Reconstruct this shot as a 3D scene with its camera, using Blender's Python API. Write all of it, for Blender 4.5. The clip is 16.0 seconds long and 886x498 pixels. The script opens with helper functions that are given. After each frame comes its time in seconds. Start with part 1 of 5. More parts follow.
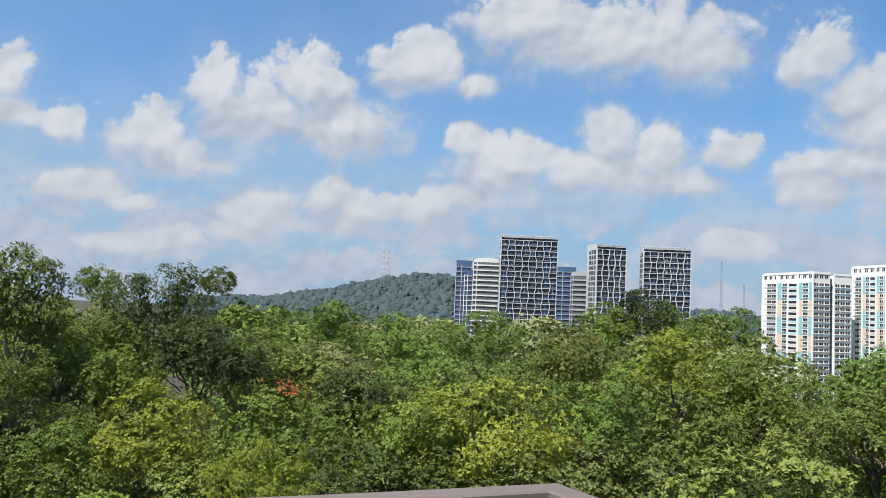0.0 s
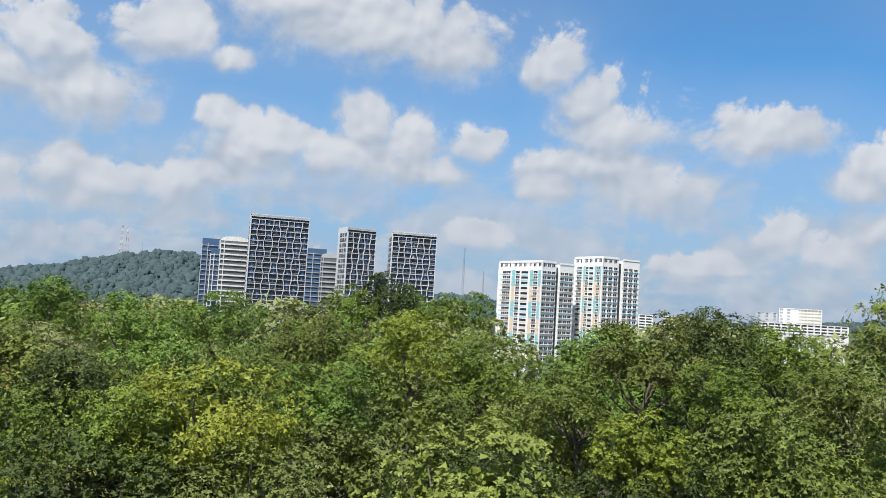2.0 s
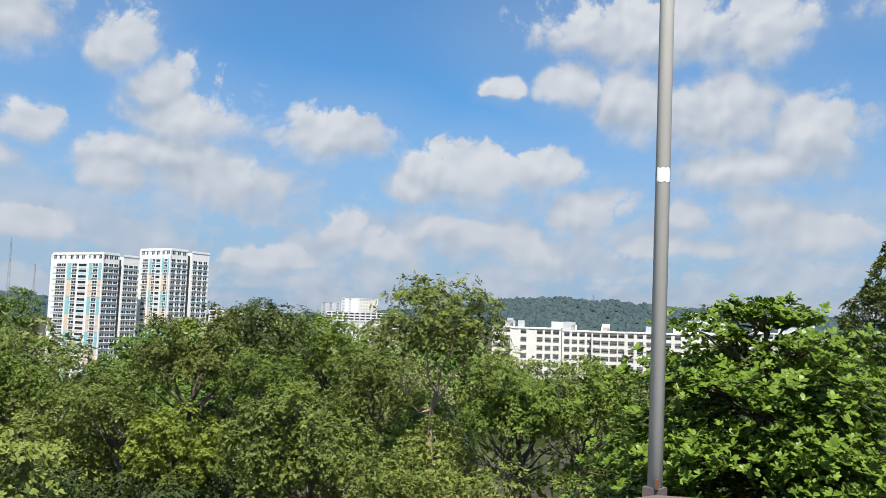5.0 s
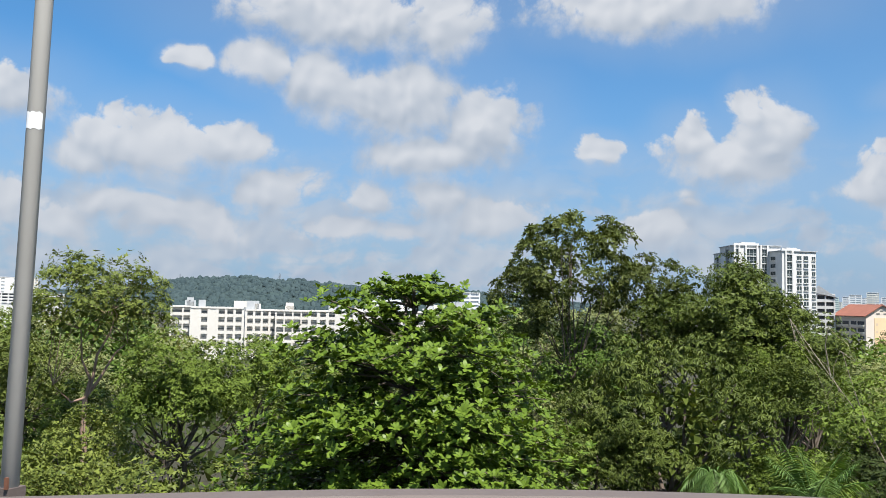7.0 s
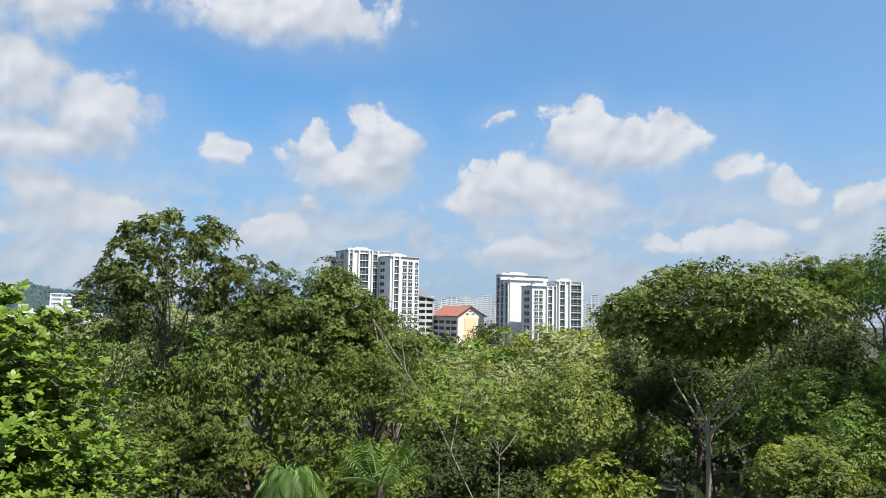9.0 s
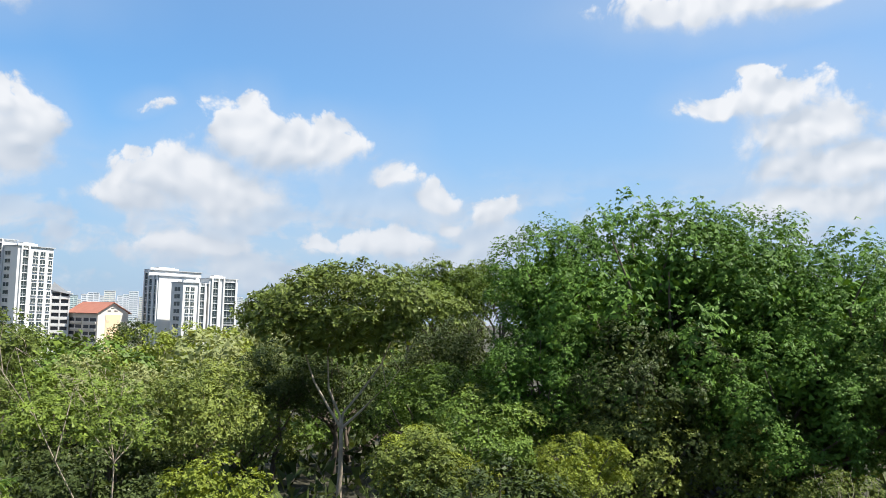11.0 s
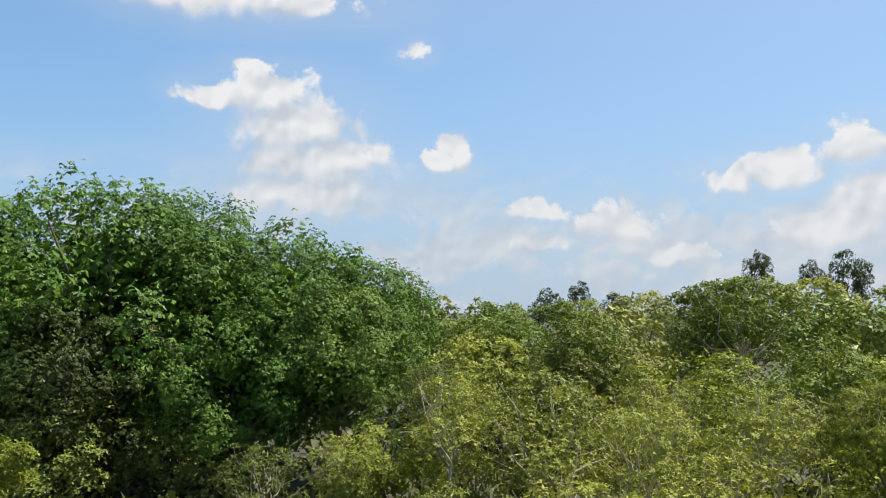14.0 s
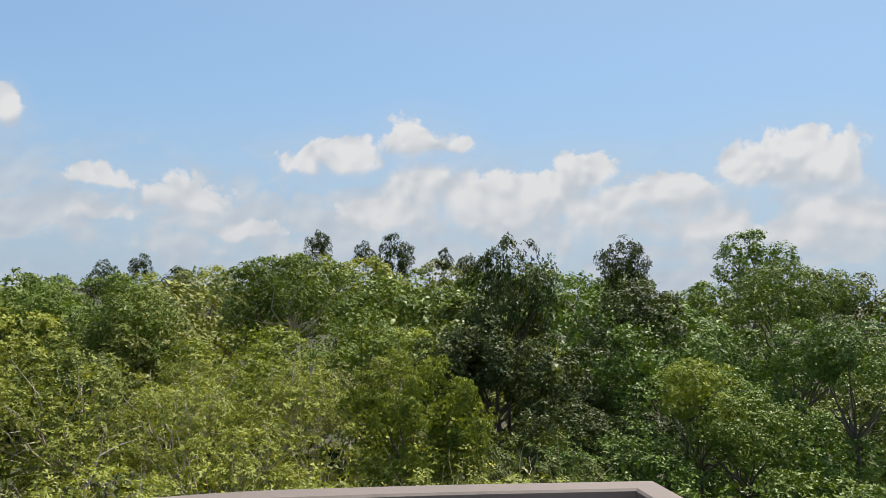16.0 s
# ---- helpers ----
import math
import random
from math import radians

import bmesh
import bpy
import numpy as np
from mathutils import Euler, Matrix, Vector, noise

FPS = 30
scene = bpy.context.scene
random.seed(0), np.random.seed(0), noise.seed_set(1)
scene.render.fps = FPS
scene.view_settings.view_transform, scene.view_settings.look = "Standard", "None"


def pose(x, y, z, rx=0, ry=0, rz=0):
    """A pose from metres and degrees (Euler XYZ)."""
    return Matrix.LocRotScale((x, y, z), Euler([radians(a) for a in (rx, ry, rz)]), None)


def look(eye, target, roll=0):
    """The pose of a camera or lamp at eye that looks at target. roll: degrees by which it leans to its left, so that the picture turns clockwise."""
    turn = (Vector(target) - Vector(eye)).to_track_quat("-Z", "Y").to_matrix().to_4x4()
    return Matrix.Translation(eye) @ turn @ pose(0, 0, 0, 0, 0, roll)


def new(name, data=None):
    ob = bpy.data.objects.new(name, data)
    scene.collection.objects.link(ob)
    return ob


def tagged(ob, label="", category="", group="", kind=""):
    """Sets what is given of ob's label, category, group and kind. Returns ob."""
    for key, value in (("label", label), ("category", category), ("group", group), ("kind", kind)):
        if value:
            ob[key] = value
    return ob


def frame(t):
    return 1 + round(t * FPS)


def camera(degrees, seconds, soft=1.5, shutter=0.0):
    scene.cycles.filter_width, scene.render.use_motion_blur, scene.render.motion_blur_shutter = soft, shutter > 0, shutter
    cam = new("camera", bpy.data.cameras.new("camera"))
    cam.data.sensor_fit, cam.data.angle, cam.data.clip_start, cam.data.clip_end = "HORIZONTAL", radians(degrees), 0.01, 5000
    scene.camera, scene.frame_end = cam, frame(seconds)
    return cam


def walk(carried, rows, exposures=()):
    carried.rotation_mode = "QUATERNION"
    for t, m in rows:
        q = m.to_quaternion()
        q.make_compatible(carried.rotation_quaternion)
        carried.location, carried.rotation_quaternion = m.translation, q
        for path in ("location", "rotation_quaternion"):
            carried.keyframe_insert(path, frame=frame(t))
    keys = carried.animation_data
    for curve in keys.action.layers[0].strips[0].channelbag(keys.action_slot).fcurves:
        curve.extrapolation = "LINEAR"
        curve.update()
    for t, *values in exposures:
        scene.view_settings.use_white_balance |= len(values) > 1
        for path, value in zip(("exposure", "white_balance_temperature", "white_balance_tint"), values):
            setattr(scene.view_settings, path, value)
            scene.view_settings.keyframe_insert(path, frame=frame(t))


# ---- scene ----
cam = camera(57.52, 16.0, soft=0.85)
PATH = [
    (0.0, (0.769, 2.983, 15.000), (0.769, 12.955, 15.739), 2.60),
    (0.5, (1.037, 3.166, 15.000), (1.841, 13.105, 15.751), 2.58),
    (1.0, (1.324, 3.144, 15.000), (2.923, 12.989, 15.723), 2.47),
    (1.5, (1.614, 3.236, 15.000), (3.595, 13.015, 15.666), 3.85),
    (2.0, (1.714, 3.216, 15.000), (4.720, 12.730, 15.678), 3.47),
    (2.5, (1.856, 3.061, 15.000), (5.995, 12.131, 15.772), 2.99),
    (3.0, (1.958, 2.940, 15.000), (6.274, 11.924, 15.821), 2.61),
    (3.5, (2.069, 2.723, 15.000), (6.611, 11.593, 15.835), 2.65),
    (4.0, (2.145, 2.520, 15.000), (7.757, 10.750, 15.878), 2.28),
    (4.5, (2.476, 2.470, 15.000), (9.151, 9.861, 15.900), 1.84),
    (4.7, (2.684, 2.360, 15.000), (9.625, 9.505, 15.875), 1.81),
    (6.8, (3.638, 1.765, 15.000), (12.824, 5.658, 15.675), 1.45),
    (7.0, (3.653, 1.634, 15.000), (12.983, 5.168, 15.673), 1.23),
    (7.5, (3.722, 1.435, 15.030), (13.497, 3.433, 15.714), 1.12),
    (8.0, (3.910, 1.235, 15.030), (13.861, 1.886, 15.775), 0.92),
    (8.5, (3.896, 0.908, 15.020), (13.867, 0.940, 15.780), 0.92),
    (9.0, (3.864, 0.506, 15.030), (13.785, -0.471, 15.814), 0.95),
    (9.5, (3.837, 0.172, 15.000), (13.383, -2.707, 15.772), 1.18),
    (9.7, (3.853, 0.070, 15.000), (13.199, -3.397, 15.794), 1.46),
    (11.8, (2.974, -1.369, 15.000), (11.468, -6.574, 15.867), 0.87),
    (12.0, (2.752, -1.615, 15.000), (11.154, -6.968, 15.869), 0.71),
    (12.5, (2.222, -2.239, 15.000), (9.953, -8.526, 15.848), 0.30),
    (13.0, (2.130, -2.731, 15.000), (8.659, -10.259, 15.843), 0.67),
    (13.5, (2.011, -3.265, 15.000), (7.255, -11.738, 15.832), 1.01),
    (14.0, (1.750, -3.602, 15.045), (6.008, -12.618, 15.819), 0.68),
    (14.5, (1.406, -4.051, 15.030), (4.205, -13.627, 15.716), 1.04),
    (15.0, (1.129, -4.335, 15.028), (1.792, -14.295, 15.621), 1.19),
    (15.5, (0.906, -4.556, 15.000), (0.359, -14.525, 15.568), 1.02),
    (16.0, (0.618, -4.551, 15.000), (-0.189, -14.503, 15.561), 1.33),
]
walk(cam, [(t, look(eye, target, roll)) for t, eye, target, roll in PATH], [(0.0, 0.72, 6380, 10), (7.0, 0.72, 6380, 10), (9.5, 0.91, 6450, 10), (12.3, 1.11, 6650, 10), (14.3, 0.95, 6850, 10), (15.0, 1.02, 6900, 10), (16.0, 0.80, 6850, 10)])

# ---- world: sky with cumulus, one sun ----
SUN_AZ, SUN_EL = 136.0, 60.0   # azimuth to the left from +y, height above the horizon
world = bpy.data.worlds.new("sky")
scene.world = world
world.use_nodes = True
wn, wl = world.node_tree.nodes, world.node_tree.links
wn.clear()


def wnode(kind, links=(), **values):
    n = wn.new(kind)
    for key, v in values.items():
        if key == "operation":
            n.operation = v
        elif key == "use_clamp":
            n.use_clamp = v
        elif key == "interpolation_type":
            n.interpolation_type = v
        elif key == "data_type":
            n.data_type = v
        elif key == "blend_type":
            n.blend_type = v
        elif key == "sky_type":
            n.sky_type = v
        elif key == "sun_disc":
            n.sun_disc = v
        elif key == "sun_elevation":
            n.sun_elevation = v
        elif key == "sun_rotation":
            n.sun_rotation = v
        elif key == "air_density":
            n.air_density = v
        elif key == "dust_density":
            n.dust_density = v
        elif key == "ozone_density":
            n.ozone_density = v
    for i, v in links:
        if hasattr(v, "is_output"):
            wl.new(v, n.inputs[i])
        else:
            n.inputs[i].default_value = v
    return n


def wmath(op, a, b=0.0, c=0.0, clamp=False):
    return wnode("ShaderNodeMath", [(0, a), (1, b), (2, c)], operation=op, use_clamp=clamp).outputs[0]


def wvec(op, a, b=(0, 0, 0), c=(0, 0, 0)):
    n = wnode("ShaderNodeVectorMath", [(0, a), (1, b), (2, c)], operation=op)
    return n.outputs["Value"] if op in ("LENGTH", "DOT_PRODUCT") else n.outputs["Vector"]


sun_way = (-math.sin(radians(SUN_AZ)) * math.cos(radians(SUN_EL)), math.cos(radians(SUN_AZ)) * math.cos(radians(SUN_EL)), math.sin(radians(SUN_EL)))
direction = wnode("ShaderNodeTexCoord").outputs["Generated"]
axes = wnode("ShaderNodeSeparateXYZ", [(0, direction)]).outputs
azimuth = wmath("MULTIPLY_ADD", wmath("ARCTAN2", axes[1], axes[0]), 57.29578, -90.0)
height = wmath("MULTIPLY", wmath("ARCSINE", axes[2]), 57.29578)
spot = wnode("ShaderNodeCombineXYZ", [(0, azimuth), (1, height)]).outputs[0]
swell = wnode("ShaderNodeTexNoise", [("Vector", direction), ("Scale", 8.0), ("Detail", 3.0), ("Roughness", 0.5)]).outputs["Color"]
spot = wvec("MULTIPLY_ADD", wvec("SUBTRACT", swell, (0.5, 0.5, 0.5)), (4.6, 3.4, 0.0), spot)
above = wvec("ADD", spot, (0.35, 1.5, 0.0))
field = {"here": None, "above": None}


def cloud(az, el, half_width, half_height, body=1.0):
    """One billow of cumulus in the sky, in degrees; body under 1 thins it."""
    scale = (1 / (half_width * 1.06), 1 / (half_height * 1.08), 0)
    shift = (-az * scale[0], -el * scale[1], 0)
    for key, where in (("here", spot), ("above", above)):
        d = wvec("LENGTH", wvec("MULTIPLY_ADD", where, scale, shift))
        if body < 1:
            d = wmath("ADD", d, (1 - body) * 1.1)
        field[key] = d if field[key] is None else wmath("SMOOTH_MIN", field[key], d, 0.22)


cloud(-10.9, 18.6, 9.0, 2.8)
cloud(-5.2, 20.1, 4.5, 2.2)
cloud(-16.7, 17.3, 3.8, 2.2)
cloud(2.2, 17.0, 3.1, 1.9)
cloud(-1.8, 15.6, 2.4, 1.1, 0.80)
cloud(16.9, 14.4, 1.6, 2.0)
cloud(13.8, 12.8, 4.2, 2.3)
cloud(9.6, 15.1, 3.6, 2.3)
cloud(7.8, 12.6, 4.4, 2.3)
cloud(20.3, 10.6, 3.2, 2.2, 0.90)
cloud(18.1, 9.7, 4.4, 1.7, 0.90)
cloud(28.9, 13.0, 1.2, 1.7)
cloud(28.5, 11.3, 1.9, 1.0)
cloud(25.8, 10.7, 2.0, 1.4, 0.60)
cloud(24.3, 7.2, 2.7, 1.6, 0.90)
cloud(21.8, 6.4, 2.1, 0.9, 0.80)
cloud(20.6, 3.8, 4.6, 1.4, 0.80)
cloud(13.1, 5.7, 2.3, 2.0)
cloud(13.6, 4.7, 3.0, 1.2, 0.80)
cloud(8.3, 7.4, 1.8, 1.8)
cloud(5.9, 6.8, 2.8, 1.6)
cloud(6.6, 5.5, 4.4, 1.3, 0.80)
cloud(1.1, 7.0, 2.4, 1.6, 0.90)
cloud(-1.5, 11.5, 1.8, 1.3)
cloud(-3.6, 9.6, 3.6, 2.2)
cloud(-5.6, 10.5, 2.4, 1.6)
cloud(-2.5, 7.6, 5.2, 1.6, 0.80)
cloud(-11.5, 12.1, 2.0, 2.0)
cloud(-14.6, 11.0, 2.8, 2.3)
cloud(-10.8, 9.8, 4.3, 1.6)
cloud(-15.4, 9.1, 4.1, 1.3)
cloud(-19.4, 11.3, 2.2, 1.9, 0.70)
cloud(-24.7, 17.3, 2.0, 2.2)
cloud(-27.3, 14.8, 2.4, 1.9)
cloud(-29.4, 12.9, 4.5, 2.3)
cloud(-28.3, 10.1, 5.7, 1.8)
cloud(-31.6, 8.6, 5.2, 2.0)
cloud(-24.8, 8.3, 2.4, 1.8)
cloud(-20.5, 4.7, 2.4, 1.4, 0.80)
cloud(-39.1, 11.9, 4.1, 2.1)
cloud(-51.3, 16.2, 1.3, 0.8)
cloud(-48.8, 9.9, 5.3, 2.1, 0.90)
cloud(-45.2, 8.8, 2.2, 1.5, 0.90)
cloud(-53.2, 10.2, 3.9, 1.6, 0.90)
cloud(-40.0, 5.7, 1.5, 1.4)
cloud(-43.4, 4.6, 4.1, 1.6, 0.80)
cloud(-47.0, 6.2, 2.9, 1.4, 0.90)
cloud(-50.5, 5.5, 3.4, 1.5, 0.90)
cloud(-35.8, 3.6, 3.5, 1.1, 0.80)
cloud(-62.2, 19.6, 8.4, 2.2)
cloud(-69.6, 18.8, 2.7, 2.2)
cloud(-83.6, 20.0, 7.5, 1.8)
cloud(-56.0, 16.2, 2.3, 1.8)
cloud(-60.0, 15.0, 3.2, 2.7)
cloud(-65.6, 14.1, 6.1, 3.1)
cloud(-72.2, 12.3, 3.6, 2.8)
cloud(-68.1, 10.5, 5.7, 1.7)
cloud(-57.1, 7.5, 3.1, 1.8, 0.90)
cloud(-63.8, 7.4, 2.0, 1.6, 0.90)
cloud(-68.6, 7.5, 2.8, 2.0, 0.90)
cloud(-72.3, 6.0, 3.6, 1.6, 0.90)
cloud(-51.5, 4.9, 7.3, 1.4, 0.70)
cloud(-61.9, 4.9, 7.9, 1.1, 0.70)
cloud(-88.9, 9.6, 4.2, 1.9)
cloud(-91.3, 11.6, 2.0, 2.2)
cloud(-90.2, 13.4, 0.9, 1.3)
cloud(-86.3, 11.0, 1.7, 1.5)
cloud(-80.0, 10.7, 1.6, 1.2, 0.80)
cloud(-86.6, 7.1, 1.8, 0.7, 0.60)
cloud(-84.4, 5.2, 3.0, 1.4, 0.90)
cloud(-97.6, 7.9, 1.7, 1.1)
cloud(-105.4, 12.5, 2.1, 1.9)
cloud(-108.5, 11.8, 4.6, 1.7)
cloud(-111.6, 11.9, 1.5, 1.6)
cloud(-101.0, 9.0, 3.6, 1.7)
cloud(-104.6, 8.6, 3.5, 2.3)
cloud(-98.6, 7.6, 3.0, 1.0)
cloud(-99.8, 13.7, 1.8, 0.9, 0.50)
cloud(-86.2, 7.5, 1.6, 0.6, 0.60)
cloud(-84.3, 5.1, 2.9, 1.5, 0.80)
cloud(-102.7, 4.6, 4.7, 1.5, 0.70)
cloud(-116.0, 9.8, 2.1, 1.3, 0.62)
cloud(-119.1, 8.6, 2.2, 1.3, 0.62)
cloud(-115.9, 5.5, 3.0, 1.3, 0.75)
cloud(-119.7, 6.7, 1.3, 0.7, 0.70)
cloud(-123.3, 7.3, 2.0, 1.5, 0.75)
cloud(-111.5, 5.0, 3.0, 1.2, 0.70)
cloud(-142.2, 14.9, 3.3, 1.4)
cloud(-144.0, 12.5, 4.2, 2.2)
cloud(-145.5, 10.2, 5.2, 1.7)
cloud(-145.1, 7.9, 5.6, 1.5, 0.90)
cloud(-138.2, 14.7, 2.0, 0.8, 0.90)
cloud(-139.5, 21.0, 7.0, 1.3)
cloud(-152.6, 17.9, 1.4, 1.0, 0.50)
cloud(-154.4, 10.9, 1.5, 1.2, 0.75)
cloud(-155.4, 11.8, 1.0, 0.9, 0.70)
cloud(-141.8, 16.8, 2.7, 0.8, 0.60)
cloud(-161.1, 6.7, 2.6, 0.8, 0.80)
cloud(-167.1, 6.0, 2.4, 1.3, 0.90)
cloud(-161.9, 4.7, 3.2, 0.7, 0.70)
cloud(-170.0, 4.1, 4.6, 1.0, 0.70)
cloud(-174.7, 9.1, 2.2, 1.0, 0.70)
cloud(-177.9, 9.8, 2.4, 1.2, 0.80)
cloud(-182.5, 10.8, 2.4, 1.4, 0.90)
cloud(-185.1, 10.4, 1.4, 0.8, 0.70)
cloud(-182.8, 7.2, 2.4, 2.1)
cloud(-180.8, 5.6, 3.2, 1.5)
cloud(-188.0, 6.1, 4.0, 2.0)
cloud(-192.4, 7.0, 2.8, 1.8)
cloud(-194.7, 8.6, 2.3, 1.5)
cloud(-196.3, 5.8, 3.5, 2.0)
cloud(-200.9, 7.0, 3.3, 1.5, 0.90)
cloud(-208.0, 9.0, 3.9, 1.9)
cloud(-205.2, 8.4, 2.1, 1.7)
cloud(-210.7, 8.9, 1.6, 1.4)
cloud(-211.3, 5.3, 3.2, 1.7)
cloud(-202.7, 4.7, 4.4, 1.5, 0.80)
cloud(-208.0, 3.9, 5.1, 1.4, 0.80)
cloud(-155.7, 11.1, 0.9, 1.1, 0.80)

def heads(where, scale, detail=2.0, smooth=0.5):
    """Rounded heads of cumulus, small ones on large ones: low in the middle of each head."""
    n = wn.new("ShaderNodeTexVoronoi")
    n.voronoi_dimensions, n.feature, n.normalize = "2D", "SMOOTH_F1", True
    for key, v in (("Scale", scale), ("Detail", detail), ("Roughness", 0.5), ("Lacunarity", 2.4), ("Smoothness", smooth)):
        n.inputs[key].default_value = v
    wl.new(where, n.inputs["Vector"])
    return n.outputs["Distance"]


def rise(value, a, b, lo=0.0, hi=1.0):
    return wnode("ShaderNodeMapRange", [("Value", value), (1, a), (2, b), (3, lo), (4, hi)], interpolation_type="SMOOTHSTEP").outputs[0]


def blend(f, a, b, kind="MIX"):
    return wnode("ShaderNodeMix", [(0, f), (6, a), (7, b)], data_type="RGBA", blend_type=kind).outputs[2]


head = heads(spot, 0.42, 3.0, 0.4)
relief = wmath("SUBTRACT", heads(wvec("ADD", spot, (0.30, 0.55, 0.0)), 0.34, 1.0, 0.9), heads(spot, 0.34, 1.0, 0.9))
wisp = wnode("ShaderNodeTexNoise", [("Vector", direction), ("Scale", 34.0), ("Detail", 8.0), ("Roughness", 0.62)]).outputs[0]
topness = rise(wmath("SUBTRACT", field["above"], field["here"]), -0.35, 0.75)      # 1 on the upper side of a cloud
bumps = wmath("MULTIPLY", wmath("SUBTRACT", head, 0.34), wmath("MULTIPLY_ADD", topness, 1.5, 0.7))
edge = wmath("ADD", field["here"], bumps)
edge = wmath("MULTIPLY_ADD", wmath("SUBTRACT", wisp, 0.5), wmath("MULTIPLY_ADD", topness, -0.35, 0.95), edge)
soft_edge = wmath("MULTIPLY_ADD", topness, -0.48, 0.86)
cover = wmath("DIVIDE", wmath("SUBTRACT", 1.22, edge), soft_edge, clamp=True)
cover = rise(cover, 0.0, 1.0, 0.0, 0.96)
veil = wmath("MULTIPLY", rise(field["here"], 2.5, 0.9), 0.20)      # thin vapour round the clouds
# a thin bank of small cumulus low over the horizon
bank_spot = wvec("MULTIPLY", spot, (0.075, 0.19, 0.0))
heap = wnode("ShaderNodeTexNoise", [("Vector", bank_spot), ("Scale", 1.6), ("Detail", 4.0), ("Roughness", 0.55)]).outputs[0]
heap = wmath("MULTIPLY_ADD", wmath("SUBTRACT", 0.34, head), 0.42, heap)
low_bank = wmath("MULTIPLY", rise(heap, 0.41, 0.58, 0.08, 0.84), rise(height, 12.0, 4.5))
sky = wnode("ShaderNodeTexSky", sky_type="NISHITA", sun_disc=False, sun_elevation=radians(SUN_EL), sun_rotation=radians(-SUN_AZ), air_density=1.0, dust_density=0.6, ozone_density=1.6).outputs[0]
sky = blend(1.0, sky, (0.0405, 0.0970, 0.1315, 1), "MULTIPLY")
sunward = wnode("ShaderNodeMapRange", [("Value", wvec("DOT_PRODUCT", direction, sun_way)), (1, -0.35), (2, 0.75), (3, 0.0), (4, 0.56)]).outputs[0]
hazy = blend(rise(height, -1.0, 19.0, 0.88, 0.0), sky, (0.285, 0.365, 0.505, 1))
hazy = blend(sunward, hazy, (0.415, 0.480, 0.565, 1))
shine = wmath("MULTIPLY_ADD", relief, 2.4, 0.45, clamp=True)
bank_colour = blend(shine, (0.345, 0.405, 0.495, 1), (0.50, 0.53, 0.575, 1))
hazy = blend(low_bank, hazy, bank_colour)
lit = wmath("MULTIPLY_ADD", topness, 0.62, wmath("MULTIPLY_ADD", relief, wmath("MULTIPLY_ADD", sunward, 4.5, 1.7), 0.20), clamp=True)
cloud_colour = blend(lit, (0.365, 0.415, 0.485, 1), (0.605, 0.62, 0.645, 1))
cloud_colour = blend(rise(height, 2.0, 13.0, 0.45, 0.0), cloud_colour, (0.42, 0.465, 0.535, 1))      # low clouds stand in haze
cloud_colour = blend(wmath("MULTIPLY", sunward, 0.40), cloud_colour, (0.60, 0.625, 0.66, 1))
both = blend(cover, blend(veil, hazy, (0.43, 0.475, 0.54, 1)), cloud_colour)
back = wnode("ShaderNodeBackground", [("Color", both), ("Strength", 0.72)])
wl.new(back.outputs[0], wnode("ShaderNodeOutputWorld").inputs[0])

sun = new("sun", bpy.data.lights.new("sun", "SUN"))
sun.data.energy, sun.data.angle, sun.data.color = 5.0, radians(0.55), (1.0, 0.95, 0.87)
sun_from = Vector(sun_way)
sun.matrix_world = look(sun_from * 100, (0, 0, 0))

# ---- materials ----


def material(name, colour, rough=0.8, metal=0.0, vary=0.15, grain=3.0, bump=0.0, other=None, specular=0.5):
    """A surface with grain and stains in object space; other: the colour of its stains."""
    m = bpy.data.materials.new(name)
    m.use_nodes = True
    nodes, links = m.node_tree.nodes, m.node_tree.links
    b = nodes["Principled BSDF"]
    b.inputs["Roughness"].default_value, b.inputs["Metallic"].default_value = rough, metal
    b.inputs["Specular IOR Level"].default_value = specular
    where = nodes.new("ShaderNodeTexCoord").outputs["Object"]
    fine, broad = nodes.new("ShaderNodeTexNoise"), nodes.new("ShaderNodeTexNoise")
    for n, s, d in ((fine, grain, 5.0), (broad, grain * 0.12, 3.0)):
        links.new(where, n.inputs["Vector"])
        n.inputs["Scale"].default_value, n.inputs["Detail"].default_value = s, d
    total = nodes.new("ShaderNodeMath")
    total.operation = "MULTIPLY_ADD"
    links.new(fine.outputs[0], total.inputs[0])
    links.new(broad.outputs[0], total.inputs[2])
    total.inputs[1].default_value = 0.6
    ramp = nodes.new("ShaderNodeMapRange")
    ramp.inputs[1].default_value, ramp.inputs[2].default_value = 0.5, 1.1
    links.new(total.outputs[0], ramp.inputs[0])
    mix = nodes.new("ShaderNodeMix")
    mix.data_type = "RGBA"
    dark = other or tuple(c * (1 - vary) for c in colour)
    mix.inputs[6].default_value, mix.inputs[7].default_value = (*dark, 1), (*colour, 1)
    links.new(ramp.outputs[0], mix.inputs[0])
    links.new(mix.outputs[2], b.inputs["Base Color"])
    if bump:
        n = nodes.new("ShaderNodeBump")
        n.inputs["Strength"].default_value, n.inputs["Distance"].default_value = bump, 0.05
        links.new(fine.outputs[0], n.inputs["Height"])
        links.new(n.outputs[0], b.inputs["Normal"])
    return m


